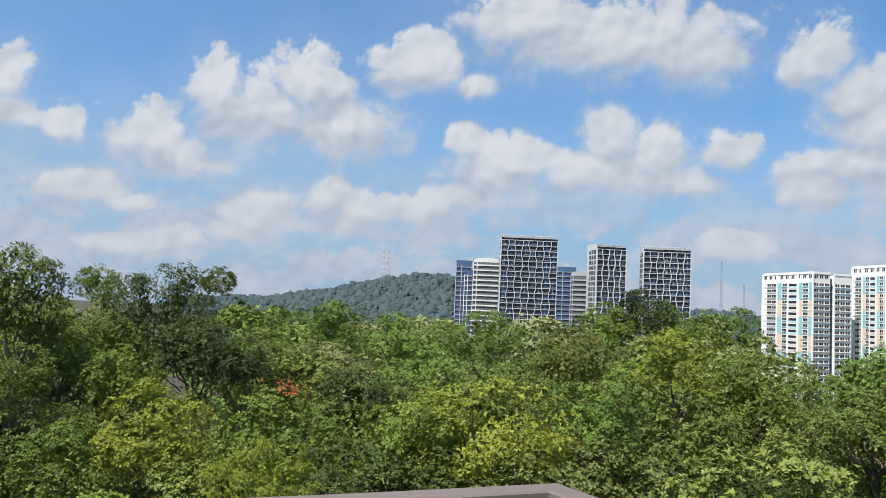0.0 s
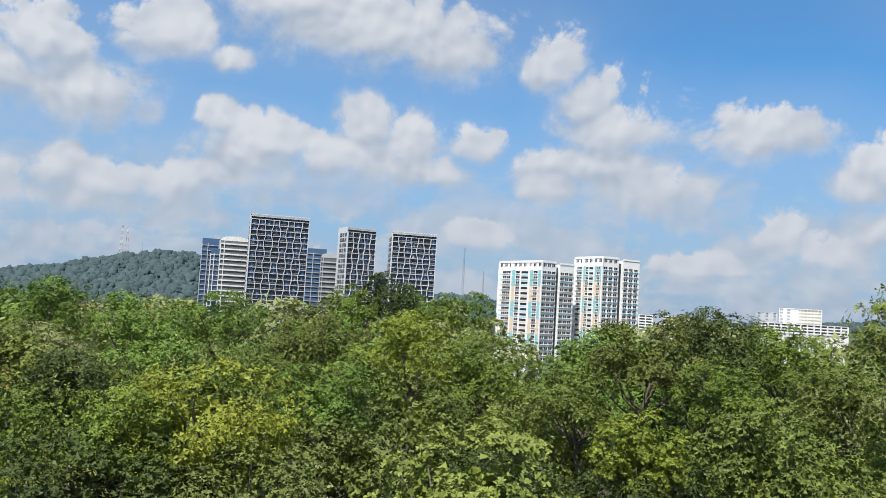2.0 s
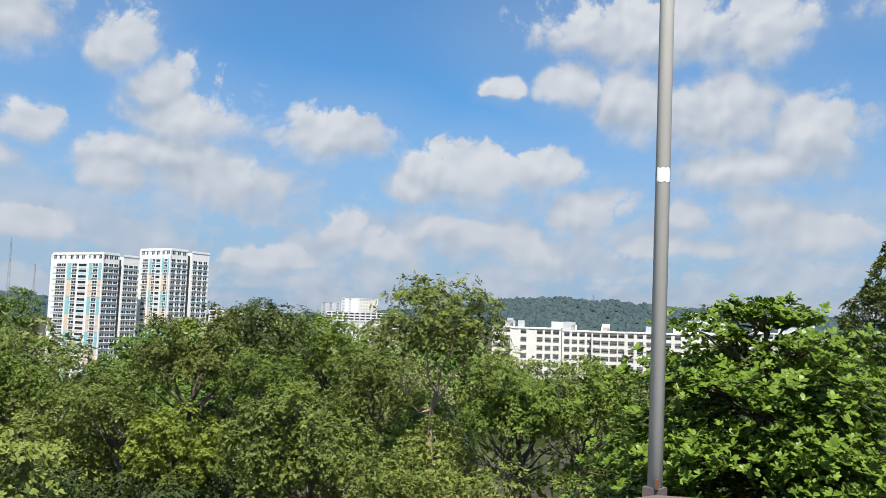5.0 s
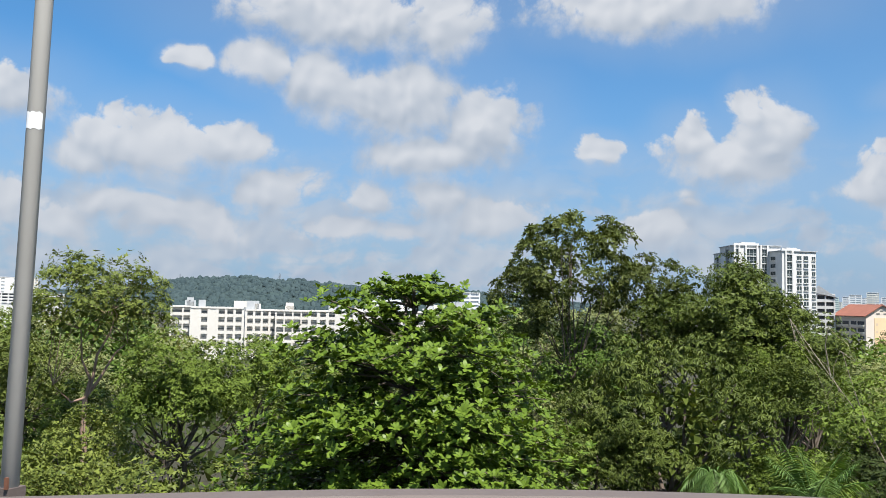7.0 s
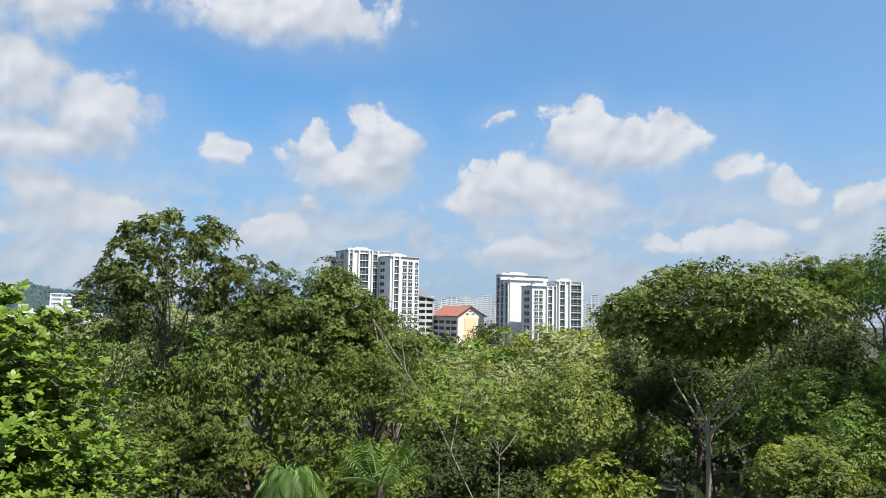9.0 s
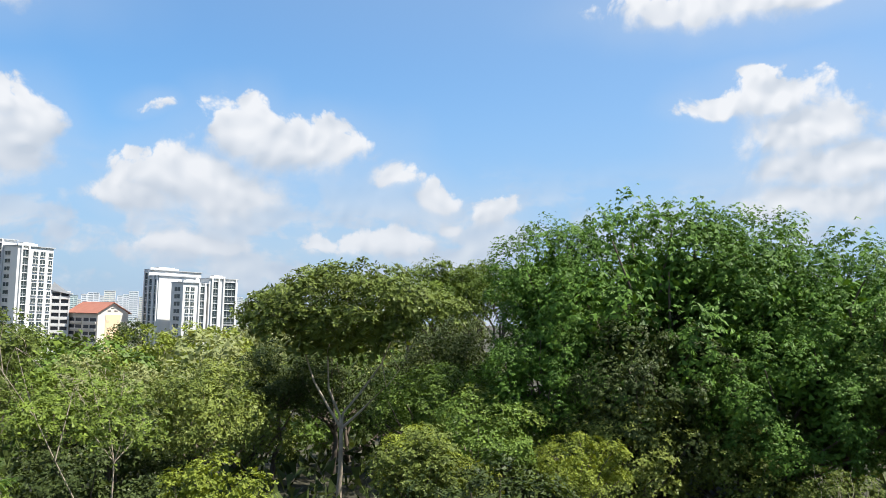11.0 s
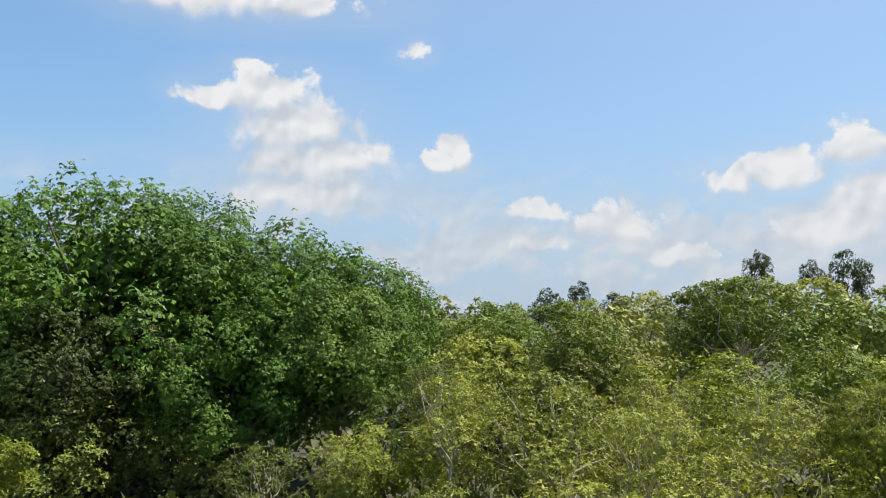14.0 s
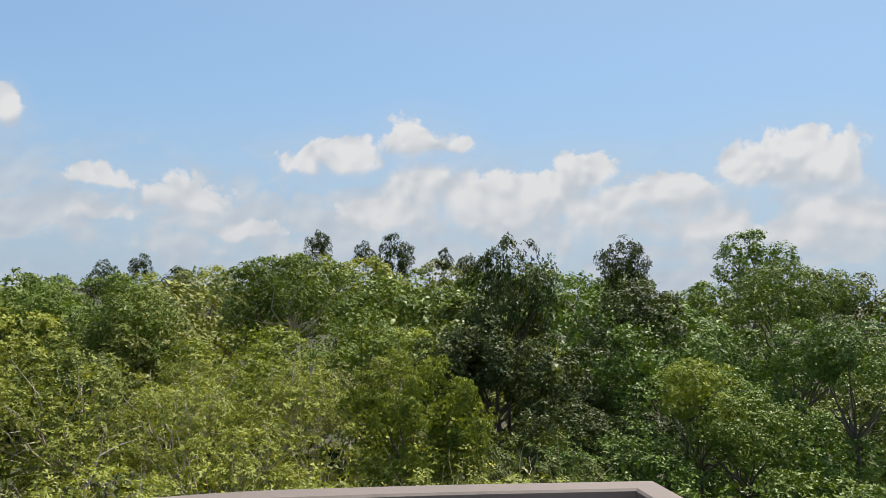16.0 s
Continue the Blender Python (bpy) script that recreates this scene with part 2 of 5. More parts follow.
def leaf_material(name, colour, young, gloss=0.45, light=0.11):
    """Leaves: each one takes its own green between two, lets some light through and shines a little."""
    m = bpy.data.materials.new(name)
    m.use_nodes = True
    nodes, links = m.node_tree.nodes, m.node_tree.links
    b = nodes["Principled BSDF"]
    b.inputs["Roughness"].default_value, b.inputs["Specular IOR Level"].default_value = gloss, 0.11
    geo = nodes.new("ShaderNodeNewGeometry").outputs["Random Per Island"]
    who = nodes.new("ShaderNodeObjectInfo").outputs["Random"]
    patch = nodes.new("ShaderNodeTexNoise")
    patch.inputs["Scale"].default_value, patch.inputs["Detail"].default_value = 1.9, 2.0
    links.new(nodes.new("ShaderNodeTexCoord").outputs["Object"], patch.inputs["Vector"])
    a = nodes.new("ShaderNodeMath")
    a.operation = "MULTIPLY_ADD"
    a.inputs[1].default_value, a.inputs[2].default_value = 0.55, -0.38
    links.new(geo, a.inputs[0])
    s = nodes.new("ShaderNodeMath")
    s.operation = "MULTIPLY_ADD"
    s.inputs[1].default_value = 1.3
    links.new(patch.outputs[0], s.inputs[0])
    links.new(a.outputs[0], s.inputs[2])
    t = nodes.new("ShaderNodeMath")
    t.operation, t.use_clamp = "MULTIPLY_ADD", True
    t.inputs[1].default_value = 0.25
    links.new(who, t.inputs[0])
    links.new(s.outputs[0], t.inputs[2])
    mix = nodes.new("ShaderNodeMix")
    mix.data_type = "RGBA"
    mix.inputs[6].default_value, mix.inputs[7].default_value = (*colour, 1), (*young, 1)
    links.new(t.outputs[0], mix.inputs[0])
    links.new(mix.outputs[2], b.inputs["Base Color"])
    tr = nodes.new("ShaderNodeBsdfTranslucent")
    through_leaf = nodes.new("ShaderNodeMix")
    through_leaf.data_type, through_leaf.blend_type = "RGBA", "MULTIPLY"
    through_leaf.inputs[0].default_value, through_leaf.inputs[7].default_value = 1.0, (1.7, 1.6, 0.6, 1)
    links.new(mix.outputs[2], through_leaf.inputs[6])
    links.new(through_leaf.outputs[2], tr.inputs["Color"])
    add = nodes.new("ShaderNodeMixShader")
    add.inputs[0].default_value = light
    links.new(b.outputs[0], add.inputs[1])
    links.new(tr.outputs[0], add.inputs[2])
    links.new(add.outputs[0], nodes["Material Output"].inputs[0])
    return m


LEAF = {
    "dark": leaf_material("dark_leaves", (0.018, 0.031, 0.010), (0.069, 0.092, 0.026)),
    "deep": leaf_material("deep_green_leaves", (0.030, 0.058, 0.012), (0.140, 0.216, 0.040)),
    "mid": leaf_material("green_leaves", (0.032, 0.056, 0.010), (0.150, 0.206, 0.034)),
    "olive": leaf_material("olive_leaves", (0.037, 0.052, 0.013), (0.142, 0.178, 0.038)),
    "brown": leaf_material("brownish_leaves", (0.036, 0.044, 0.013), (0.136, 0.154, 0.036)),
    "yellow": leaf_material("yellow_green_leaves", (0.055, 0.071, 0.012), (0.235, 0.260, 0.038), 0.5, 0.20),
    "straw": leaf_material("straw_green_leaves", (0.048, 0.065, 0.013), (0.291, 0.320, 0.065), 0.5, 0.20),
    "moss": leaf_material("mossy_leaves", (0.037, 0.049, 0.014), (0.223, 0.236, 0.057)),
    "lime": leaf_material("light_green_leaves", (0.048, 0.077, 0.012), (0.235, 0.276, 0.042), 0.5, 0.20),
    "bright": leaf_material("bright_glossy_leaves", (0.028, 0.059, 0.009), (0.143, 0.214, 0.027), 0.35),
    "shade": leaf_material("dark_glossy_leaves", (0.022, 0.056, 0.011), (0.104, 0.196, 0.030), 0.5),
    "forest": leaf_material("forest_green_leaves", (0.037, 0.060, 0.014), (0.189, 0.225, 0.048), 0.42),
    "hanging": leaf_material("dark_hanging_leaves", (0.026, 0.043, 0.010), (0.126, 0.162, 0.034), 0.4),
    "rosette": leaf_material("dull_rosette_leaves", (0.031, 0.047, 0.013), (0.140, 0.168, 0.045), 0.42),
    # paler and greyer: haze over distant trees, mixed into the leaf colour
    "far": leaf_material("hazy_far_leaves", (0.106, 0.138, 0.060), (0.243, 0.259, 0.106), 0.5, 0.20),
}
BARK = material("grey_bark", (0.14, 0.11, 0.085), 0.9, vary=0.5, grain=4, bump=0.6)
PALE_BARK = material("pale_bark", (0.52, 0.45, 0.36), 0.85, vary=0.45, grain=3, bump=0.4)
FAWN_BARK = material("fawn_bark", (0.42, 0.35, 0.27), 0.85, vary=0.45, grain=3, bump=0.4)
RED_BARK = material("reddish_bark", (0.34, 0.21, 0.14), 0.9, vary=0.5, grain=3, bump=0.5, other=(0.26, 0.20, 0.16))
SOIL = material("forest_floor", (0.050, 0.047, 0.026), 0.95, vary=0.5, grain=0.6, bump=0.5)

# ---- building helpers ----


def part(name, bm, mat, parent=None, label="", smooth=False):
    me = bpy.data.meshes.new(name)
    bm.to_mesh(me)
    bm.free()
    if smooth:
        me.polygons.foreach_set("use_smooth", [True] * len(me.polygons))
    if mat:
        me.materials.append(mat)
    ob = new(name, me)
    if parent:
        ob.parent = parent
    if label:
        ob["label"] = label
    return ob


def raw_mesh(name, verts, faces, mat=None, smooth=False):
    """A mesh from numpy arrays; faces all have one number of corners."""
    me = bpy.data.meshes.new(name)
    verts, faces = np.asarray(verts, np.float32), np.asarray(faces, np.int32)
    n, k = faces.shape
    me.vertices.add(len(verts))
    me.vertices.foreach_set("co", verts.ravel())
    me.loops.add(n * k)
    me.loops.foreach_set("vertex_index", faces.ravel())
    me.polygons.add(n)
    me.polygons.foreach_set("loop_start", np.arange(0, n * k, k, dtype=np.int32))
    if smooth:
        me.polygons.foreach_set("use_smooth", np.ones(n, bool))
    me.update(calc_edges=True)
    me.validate()
    if mat:
        me.materials.append(mat)
    return me


def box(bm, x0, y0, z0, x1, y1, z1):
    v = [bm.verts.new(p) for p in ((x0, y0, z0), (x1, y0, z0), (x1, y1, z0), (x0, y1, z0), (x0, y0, z1), (x1, y0, z1), (x1, y1, z1), (x0, y1, z1))]
    for f in ((0, 3, 2, 1), (4, 5, 6, 7), (0, 1, 5, 4), (1, 2, 6, 5), (2, 3, 7, 6), (3, 0, 4, 7)):
        bm.faces.new([v[i] for i in f])


def polar(az, d, z=0.0):
    return (-math.sin(radians(az)) * d, math.cos(radians(az)) * d, z)


# ---- ground: a knoll under the deck, valley to the towns, wooded rise behind ----


def ease(v, a, b):
    v = min(1.0, max(0.0, (v - a) / (b - a)))
    return v * v * (3 - 2 * v)


def ground_z(x, y):
    d = math.hypot(x, y)
    az = math.degrees(math.atan2(y, x)) - 90.0
    away = ease(az, -152.0, -120.0) * ease(-az, -75.0, -45.0)     # 1 towards the towns
    fall = -26.0 * ease(d, 70.0, 330.0)
    rise = 1.0 * ease(d, 40.0, 120.0) + 5.0 * ease(d, 110.0, 330.0)
    left = -4.0 * ease(d, 60.0, 200.0)
    other = rise if az < -100 else left
    near = 2.2 * math.sin(x * 0.031 + 1.0) * math.cos(y * 0.027)
    return fall * away + other * (1 - away) + near * ease(d, 20.0, 60.0)


rings = [0.0] + [4.0 * 1.17 ** i for i in range(46)]
steps = 144
verts, faces = [(0, 0, ground_z(0, 0))], []
for d in rings[1:]:
    for i in range(steps):
        x, y, _ = polar(360.0 * i / steps, d)
        verts.append((x, y, ground_z(x, y)))
ground_bm = bmesh.new()
vs = [ground_bm.verts.new(v) for v in verts]
for i in range(steps):
    ground_bm.faces.new((vs[0], vs[1 + i], vs[1 + (i + 1) % steps]))
for r in range(len(rings) - 2):
    a, b = 1 + r * steps, 1 + (r + 1) * steps
    for i in range(steps):
        ground_bm.faces.new((vs[a + i], vs[b + i], vs[b + (i + 1) % steps], vs[a + (i + 1) % steps]))
tagged(part("ground", ground_bm, SOIL, smooth=True), "dark leaf-strewn forest floor under the trees", "ground", kind="structure")

# ---- trees ----
rng = np.random.default_rng(7)


def unit(v):
    return v / np.maximum(np.linalg.norm(v, axis=-1, keepdims=True), 1e-9)


def leaf_cards(pos, along, normal, length, width, fold=0.25, widest=0.5):
    """Pointed leaves, two bent triangles each."""
    along = unit(along)
    side = unit(np.cross(along, normal))
    up = np.cross(side, along)
    length, width = length[:, None], width[:, None]
    mid = pos + along * length * widest
    v = np.stack([pos, mid + side * width * 0.5 + up * width * fold, pos + along * length - up * length * 0.15, mid - side * width * 0.5 + up * width * fold], 1)
    n = len(pos)
    i = np.arange(n)[:, None] * 4
    return v.reshape(-1, 3), np.concatenate([i + np.array([[0, 1, 2]]), i + np.array([[0, 2, 3]])])


def leaf_rounds(pos, along, normal, length, width):
    """Large leaves, broadest near their blunt tip, three triangles each."""
    along = unit(along)
    side = unit(np.cross(along, normal))
    up = np.cross(side, along)
    length, width = length[:, None], width[:, None]
    at = lambda f, w, lift: pos + along * length * f + side * width * w + up * width * lift
    v = np.stack([at(0, 0, 0), at(0.62, 0.5, 0.12), at(1.0, 0.2, -0.05), at(1.0, -0.2, -0.05), at(0.62, -0.5, 0.12)], 1)
    i = np.arange(len(pos))[:, None] * 5
    return v.reshape(-1, 3), np.concatenate([i + np.array([[0, 1, 4]]), i + np.array([[1, 2, 4]]), i + np.array([[2, 3, 4]])])


def leaf_slips(pos, along, normal, length, width):
    """Small leaves seen from afar, one triangle each, their broad end at the stalk or at the tip in turn."""
    along = unit(along)
    side = unit(np.cross(along, normal)) * (width * 0.5)[:, None]
    tip = pos + along * length[:, None]
    flip = (np.arange(len(pos)) % 2 == 0)[:, None]
    v = np.stack([np.where(flip, pos, tip), np.where(flip, tip, pos) + side, np.where(flip, tip, pos) - side], 1)
    return v.reshape(-1, 3), np.arange(len(pos) * 3).reshape(-1, 3)


def tube(points, radii, sides=6):
    """A tapered limb along points."""
    points = [Vector(p) for p in points]
    verts, faces = [], []
    for k, p in enumerate(points):
        d = (points[min(k + 1, len(points) - 1)] - points[max(k - 1, 0)]).normalized()
        a = d.orthogonal().normalized()
        b = d.cross(a)
        for s in range(sides):
            w = 2 * math.pi * s / sides
            verts.append(p + (a * math.cos(w) + b * math.sin(w)) * radii[k])
    for k in range(len(points) - 1):
        for s in range(sides):
            faces.append((k * sides + s, k * sides + (s + 1) % sides, (k + 1) * sides + (s + 1) % sides, (k + 1) * sides + s))
    return [tuple(v) for v in verts], faces


def wood(limbs):
    verts, faces = [], []
    for points, radii in limbs:
        v, f = tube(points, radii)
        faces += [tuple(i + len(verts) for i in q) for q in f]
        verts += v
    return verts, faces


def bend(a, b, sag, n=5):
    a, b = np.array(a, float), np.array(b, float)
    t = np.linspace(0, 1, n)[:, None]
    wob = rng.normal(0, 0.035, (n, 3)) * np.linalg.norm(b - a)
    wob[0] = wob[-1] = 0
    return a * (1 - t) + b * t + np.array([0, 0, sag]) * (4 * t * (1 - t)) + wob


def crown_lobes(count, shape, low, spread=1.0):
    """Centres of the clumps that make the crown's outline, in a crown of radius 1 whose top is at z = 0."""
    out = []
    while len(out) < count:
        d = unit(rng.normal(size=3))
        if d[2] < low:
            continue
        if shape == "cone":
            h = rng.random() ** 0.7
            p = np.array([d[0], d[1], 0]) * h * 0.85 + np.array([0, 0, -0.1 - 1.5 * h])
        elif shape == "flat":
            layer = rng.choice([0.0, -0.28, -0.6], p=[0.55, 0.3, 0.15])
            rr = math.sqrt(rng.random()) * 0.95
            w = rng.random() * 6.283
            p = np.array([math.cos(w) * rr, math.sin(w) * rr, layer - 0.2 - 0.35 * rr * rr])
        else:
            r = 0.55 + 0.36 * rng.random() ** 0.5
            p = d * r * np.array([1, 1, 0.85]) + np.array([0, 0, -0.88])
        out.append(p)
    return np.array(out)


def make_crown(name, lobes, lobe_r, leaves, leaf_len, droop, ratio=0.45, inner=400, ragged=0.2, whorl=5, lift=0.5, flat=0.75, centre=(0, 0, -1.0), slips=False, widest=0.5, rise=0.35):
    """Whorls of leaves over the upper and outer faces of every clump, with larger shaded leaves inside."""
    n = leaves // whorl
    which = rng.integers(0, len(lobes), n)
    outward = unit(lobes - np.array(centre))
    size = lobe_r * (0.65 + 0.7 * rng.random(len(lobes)))
    # every clump carries tufts on its upper and outer side, and every tuft its leaves
    tufts = 16
    td = unit(rng.normal(size=(len(lobes), tufts, 3)) + outward[:, None] * 0.9 + np.array([0, 0, rise]))
    far_out = 0.80 + 0.28 * rng.random((len(lobes), tufts))
    j = rng.integers(0, tufts, n)
    td, far_out = td[which, j], far_out[which, j]
    spread = rng.normal(size=(n, 3)) * 0.30
    spread *= np.minimum(1.0, 0.55 / np.linalg.norm(spread, axis=1))[:, None]
    spread -= td * (np.sum(spread * td, 1) * 0.55)[:, None]
    d = unit(td + spread * 0.9)
    depth = far_out - np.abs(rng.normal(0, ragged, n))
    pos = lobes[which] + (td * depth[:, None] + spread) * size[which][:, None] * np.array([1, 1, flat])
    axis = unit(d + np.array([0, 0, 0.45]) + rng.normal(0, 0.25, (n, 3)))
    a = unit(np.cross(axis, rng.normal(size=(n, 3))))
    b = np.cross(axis, a)
    span = leaf_len * (0.65 + 0.7 * rng.random(n))
    vs, fs = [], []
    for k in range(whorl):
        w = 2 * math.pi * k / whorl + rng.normal(0, 0.3, n)
        out = a * np.cos(w)[:, None] + b * np.sin(w)[:, None]
        along = unit(out + axis * (lift * (0.4 + 1.2 * rng.random(n)))[:, None] - np.array([0, 0, 1]) * (droop * (0.6 + 0.8 * rng.random(n)))[:, None])
        normal = unit(axis + rng.normal(0, 0.25, (n, 3)))
        length = span * (0.75 + 0.5 * rng.random(n))
        v, f = leaf_slips(pos, along, normal, length, length * ratio) if slips is True else leaf_rounds(pos, along, normal, length, length * ratio) if slips == "round" else leaf_cards(pos, along, normal, length, length * ratio, 0.25, widest)
        fs.append(f + sum(len(q) for q in vs))
        vs.append(v)
    k = rng.integers(0, len(lobes), inner)
    p2 = lobes[k] + (np.array(centre) - lobes[k]) * (0.22 + 0.3 * rng.random((inner, 1))) + rng.normal(0, lobe_r * 0.22, (inner, 3)) - np.array([0, 0, lobe_r * 0.15])
    l2 = np.full(inner, lobe_r * 0.40)
    v2, f2 = leaf_slips(p2, rng.normal(size=(inner, 3)), unit(rng.normal(size=(inner, 3)) + [0, 0, 1.2]), l2, l2 * 0.8)
    fs.append(f2 + sum(len(q) for q in vs))
    return raw_mesh(name, np.concatenate(vs + [v2]), np.concatenate(fs))


def make_wood(name, lobes, height, trunk_r, fork, limbs=14, mat=None, twigs=0):
    """Trunk to the fork height (below the top, z = 0), limbs out to the clumps. height: from the top down to the foot."""
    lean = rng.normal(0, 0.05, 2)
    top = np.array([lean[0], lean[1], -fork])
    parts = [(bend((0, 0, -height), top, 0, 6), np.linspace(trunk_r * 1.25, trunk_r * 0.7, 6))]
    for p in lobes[rng.permutation(len(lobes))[:limbs]]:
        start = top + np.array([0, 0, -0.25 * rng.random()])
        parts.append((bend(start, p, -0.08 * rng.random()), np.linspace(trunk_r * 0.5, trunk_r * 0.1, 5)))
    for _ in range(twigs):
        p = lobes[rng.integers(len(lobes))]
        q = p + unit(rng.normal(size=3) + np.array([0, 0, 0.8])) * 0.45
        parts.append((bend(p * 0.6 + top * 0.4, q, 0.02), np.linspace(trunk_r * 0.22, trunk_r * 0.05, 5)))
    v, f = wood(parts)
    return raw_mesh(name, v, f, mat, True)


PROTO = {}


def proto(kind, variants, build):
    PROTO[kind] = [build() for _ in range(variants)]


def broad(leaves, leaf_len, droop=0.3, lobes=60, lobe_r=0.26, low=-0.8, shape="dome", ratio=0.45, height=3.4, trunk=0.055, fork=1.5, bark=None, ragged=0.2, inner=420, limbs=14, twigs=0, whorl=5, lift=0.5, flat=0.75, slips=True, widest=0.5, rise=0.35):
    def build():
        c = crown_lobes(lobes, shape, low)
        return make_crown("crown", c, lobe_r, leaves, leaf_len, droop, ratio, inner, ragged, whorl, lift, flat, (0, 0, -1.0), slips, widest, rise), make_wood("trunk", c, height, trunk, fork, limbs, bark or BARK, twigs)
    return build


proto("broad", 5, broad(11200, 0.047, lobes=48, low=-0.6, lobe_r=0.25, ratio=0.62, inner=800, ragged=0.10, flat=0.85, whorl=4, rise=0.5))
proto("near", 5, broad(14500, 0.037, lobes=54, low=-0.6, lobe_r=0.235, ratio=0.55, inner=1000, ragged=0.10, flat=0.85, whorl=4, rise=0.5, limbs=9, slips=False))
proto("wide", 3, broad(16000, 0.035, lobes=85, lobe_r=0.20, low=-0.6, ratio=0.62, inner=1100, ragged=0.10, flat=0.85, whorl=4, rise=0.5))
proto("scrub", 4, broad(8500, 0.046, lobes=70, lobe_r=0.22, ratio=0.5, ragged=0.2, inner=350, bark=PALE_BARK, trunk=0.035, limbs=12, twigs=40, whorl=4, rise=0.5))
proto("far", 4, broad(6600, 0.055, lobes=44, lobe_r=0.26, ragged=0.12, inner=800, limbs=6, ratio=0.7, whorl=3, rise=0.4, flat=0.8))
proto("distant", 4, broad(3900, 0.070, lobes=34, lobe_r=0.28, inner=500, limbs=3, ratio=0.8, whorl=1, ragged=0.12, rise=0.4))
proto("bigbroad", 3, broad(42000, 0.029, 0.85, lobes=105, lobe_r=0.20, low=-1.0, ragged=0.10, inner=4200, limbs=22, ratio=0.5, lift=0.2, rise=0.3, flat=1.0))
proto("bigleaf", 2, broad(12000, 0.046, 0.05, lobes=70, lobe_r=0.22, low=-0.95, ratio=0.5, whorl=7, lift=0.35, flat=0.7, slips="round", inner=1500, rise=0.7))
proto("droop", 2, broad(21000, 0.054, 0.9, lobes=70, lobe_r=0.22, low=-0.9, ratio=0.28, ragged=0.10, whorl=7, lift=0.25, inner=1500, slips=False))
proto("umbrella", 2, broad(12000, 0.048, 0.2, lobes=75, lobe_r=0.19, shape="flat", fork=1.15, bark=PALE_BARK, inner=600, limbs=20, trunk=0.032, flat=0.6))
proto("sparse", 2, broad(12500, 0.070, 0.05, lobes=70, lobe_r=0.20, ratio=0.30, inner=500, limbs=20, trunk=0.026, whorl=7, lift=0.6, slips=False, widest=0.6))
LOOK = {"dark": "dark green", "deep": "deep green", "mid": "green", "olive": "olive green", "forest": "glossy forest green", "rosette": "dull olive green", "hanging": "dark green", "brown": "brownish green", "yellow": "yellow-green", "lime": "light green", "far": "hazy green", "shade": "dark green", "straw": "pale yellow-green", "moss": "mossy green", "bright": "bright glossy green"}
FORM = {"broad": "dense rounded broadleaf tree", "bigbroad": "very large spreading tree with hanging foliage", "bigleaf": "broadleaf tree with large rounded leaves", "droop": "drooping tree with long narrow leaves",
        "umbrella": "open-crowned layered tree with pale limbs", "sparse": "tall sparse tree with leaf rosettes", "far": "distant rounded forest tree", "distant": "distant rounded forest tree", "scrub": "thin scrubby tree with pale bare twigs"}
tree_count = {}
standing = []   # distance, azimuth, half width and top and foot of each crown as seen from the deck, in degrees


def tree(kind, colour, x, y, top, radius, deep=None):
    """One tree whose crown reaches up to top, with that radius; deep stretches its crown downwards."""
    n = tree_count[kind] = tree_count.get(kind, -1) + 1
    away = math.hypot(x, y)
    shape = "near" if kind == "broad" and away < 38 else "wide" if kind in ("broad", "far") and radius > 4.6 and away < 130 else kind
    crown_mesh, trunk_mesh = PROTO[shape][n % len(PROTO[shape])]
    base = ground_z(x, y)
    squash = deep or 1.0
    root = new(FORM[kind].split(" with")[0].split(" tree")[0].replace(" ", "_").replace("-", "_") + "_tree")
    root.empty_display_size = 0.5
    turn = Matrix.Rotation(2.399 * n + len(colour), 4, "Z")
    root.matrix_world = Matrix.Translation((x, y, base))
    fit = Matrix.Translation((0, 0, top - base)) @ turn @ Matrix.Diagonal((radius, radius, radius * squash, 1))
    crown = new("crown", crown_mesh)
    if not crown_mesh.materials:
        crown_mesh.materials.append(LEAF[colour])
    crown.material_slots[0].link = "OBJECT"
    crown.material_slots[0].material = LEAF[colour]
    trunk = new("trunk", trunk_mesh)
    depth = 3.4 * radius * squash
    # the trunk is lengthened so that its foot stands in the ground
    stretch = max(1.0, (top - base + 0.3) / depth)
    for ob, m in ((crown, fit), (trunk, Matrix.Translation((0, 0, top - base)) @ turn @ Matrix.Diagonal((radius, radius, radius * squash * stretch, 1)))):
        ob.parent = root
        ob.matrix_basis = m
    d = math.hypot(x, y)
    standing.append((d, math.degrees(math.atan2(y, x)) - 90.0, math.degrees(radius / d), math.degrees(math.atan2(top - 15.0, d)), math.degrees(math.atan2(top - 1.5 * radius - 15.0, d))))
    tagged(root, f"{LOOK[colour]} {FORM[kind]} in the forest", "tree", "forest trees")
    return root



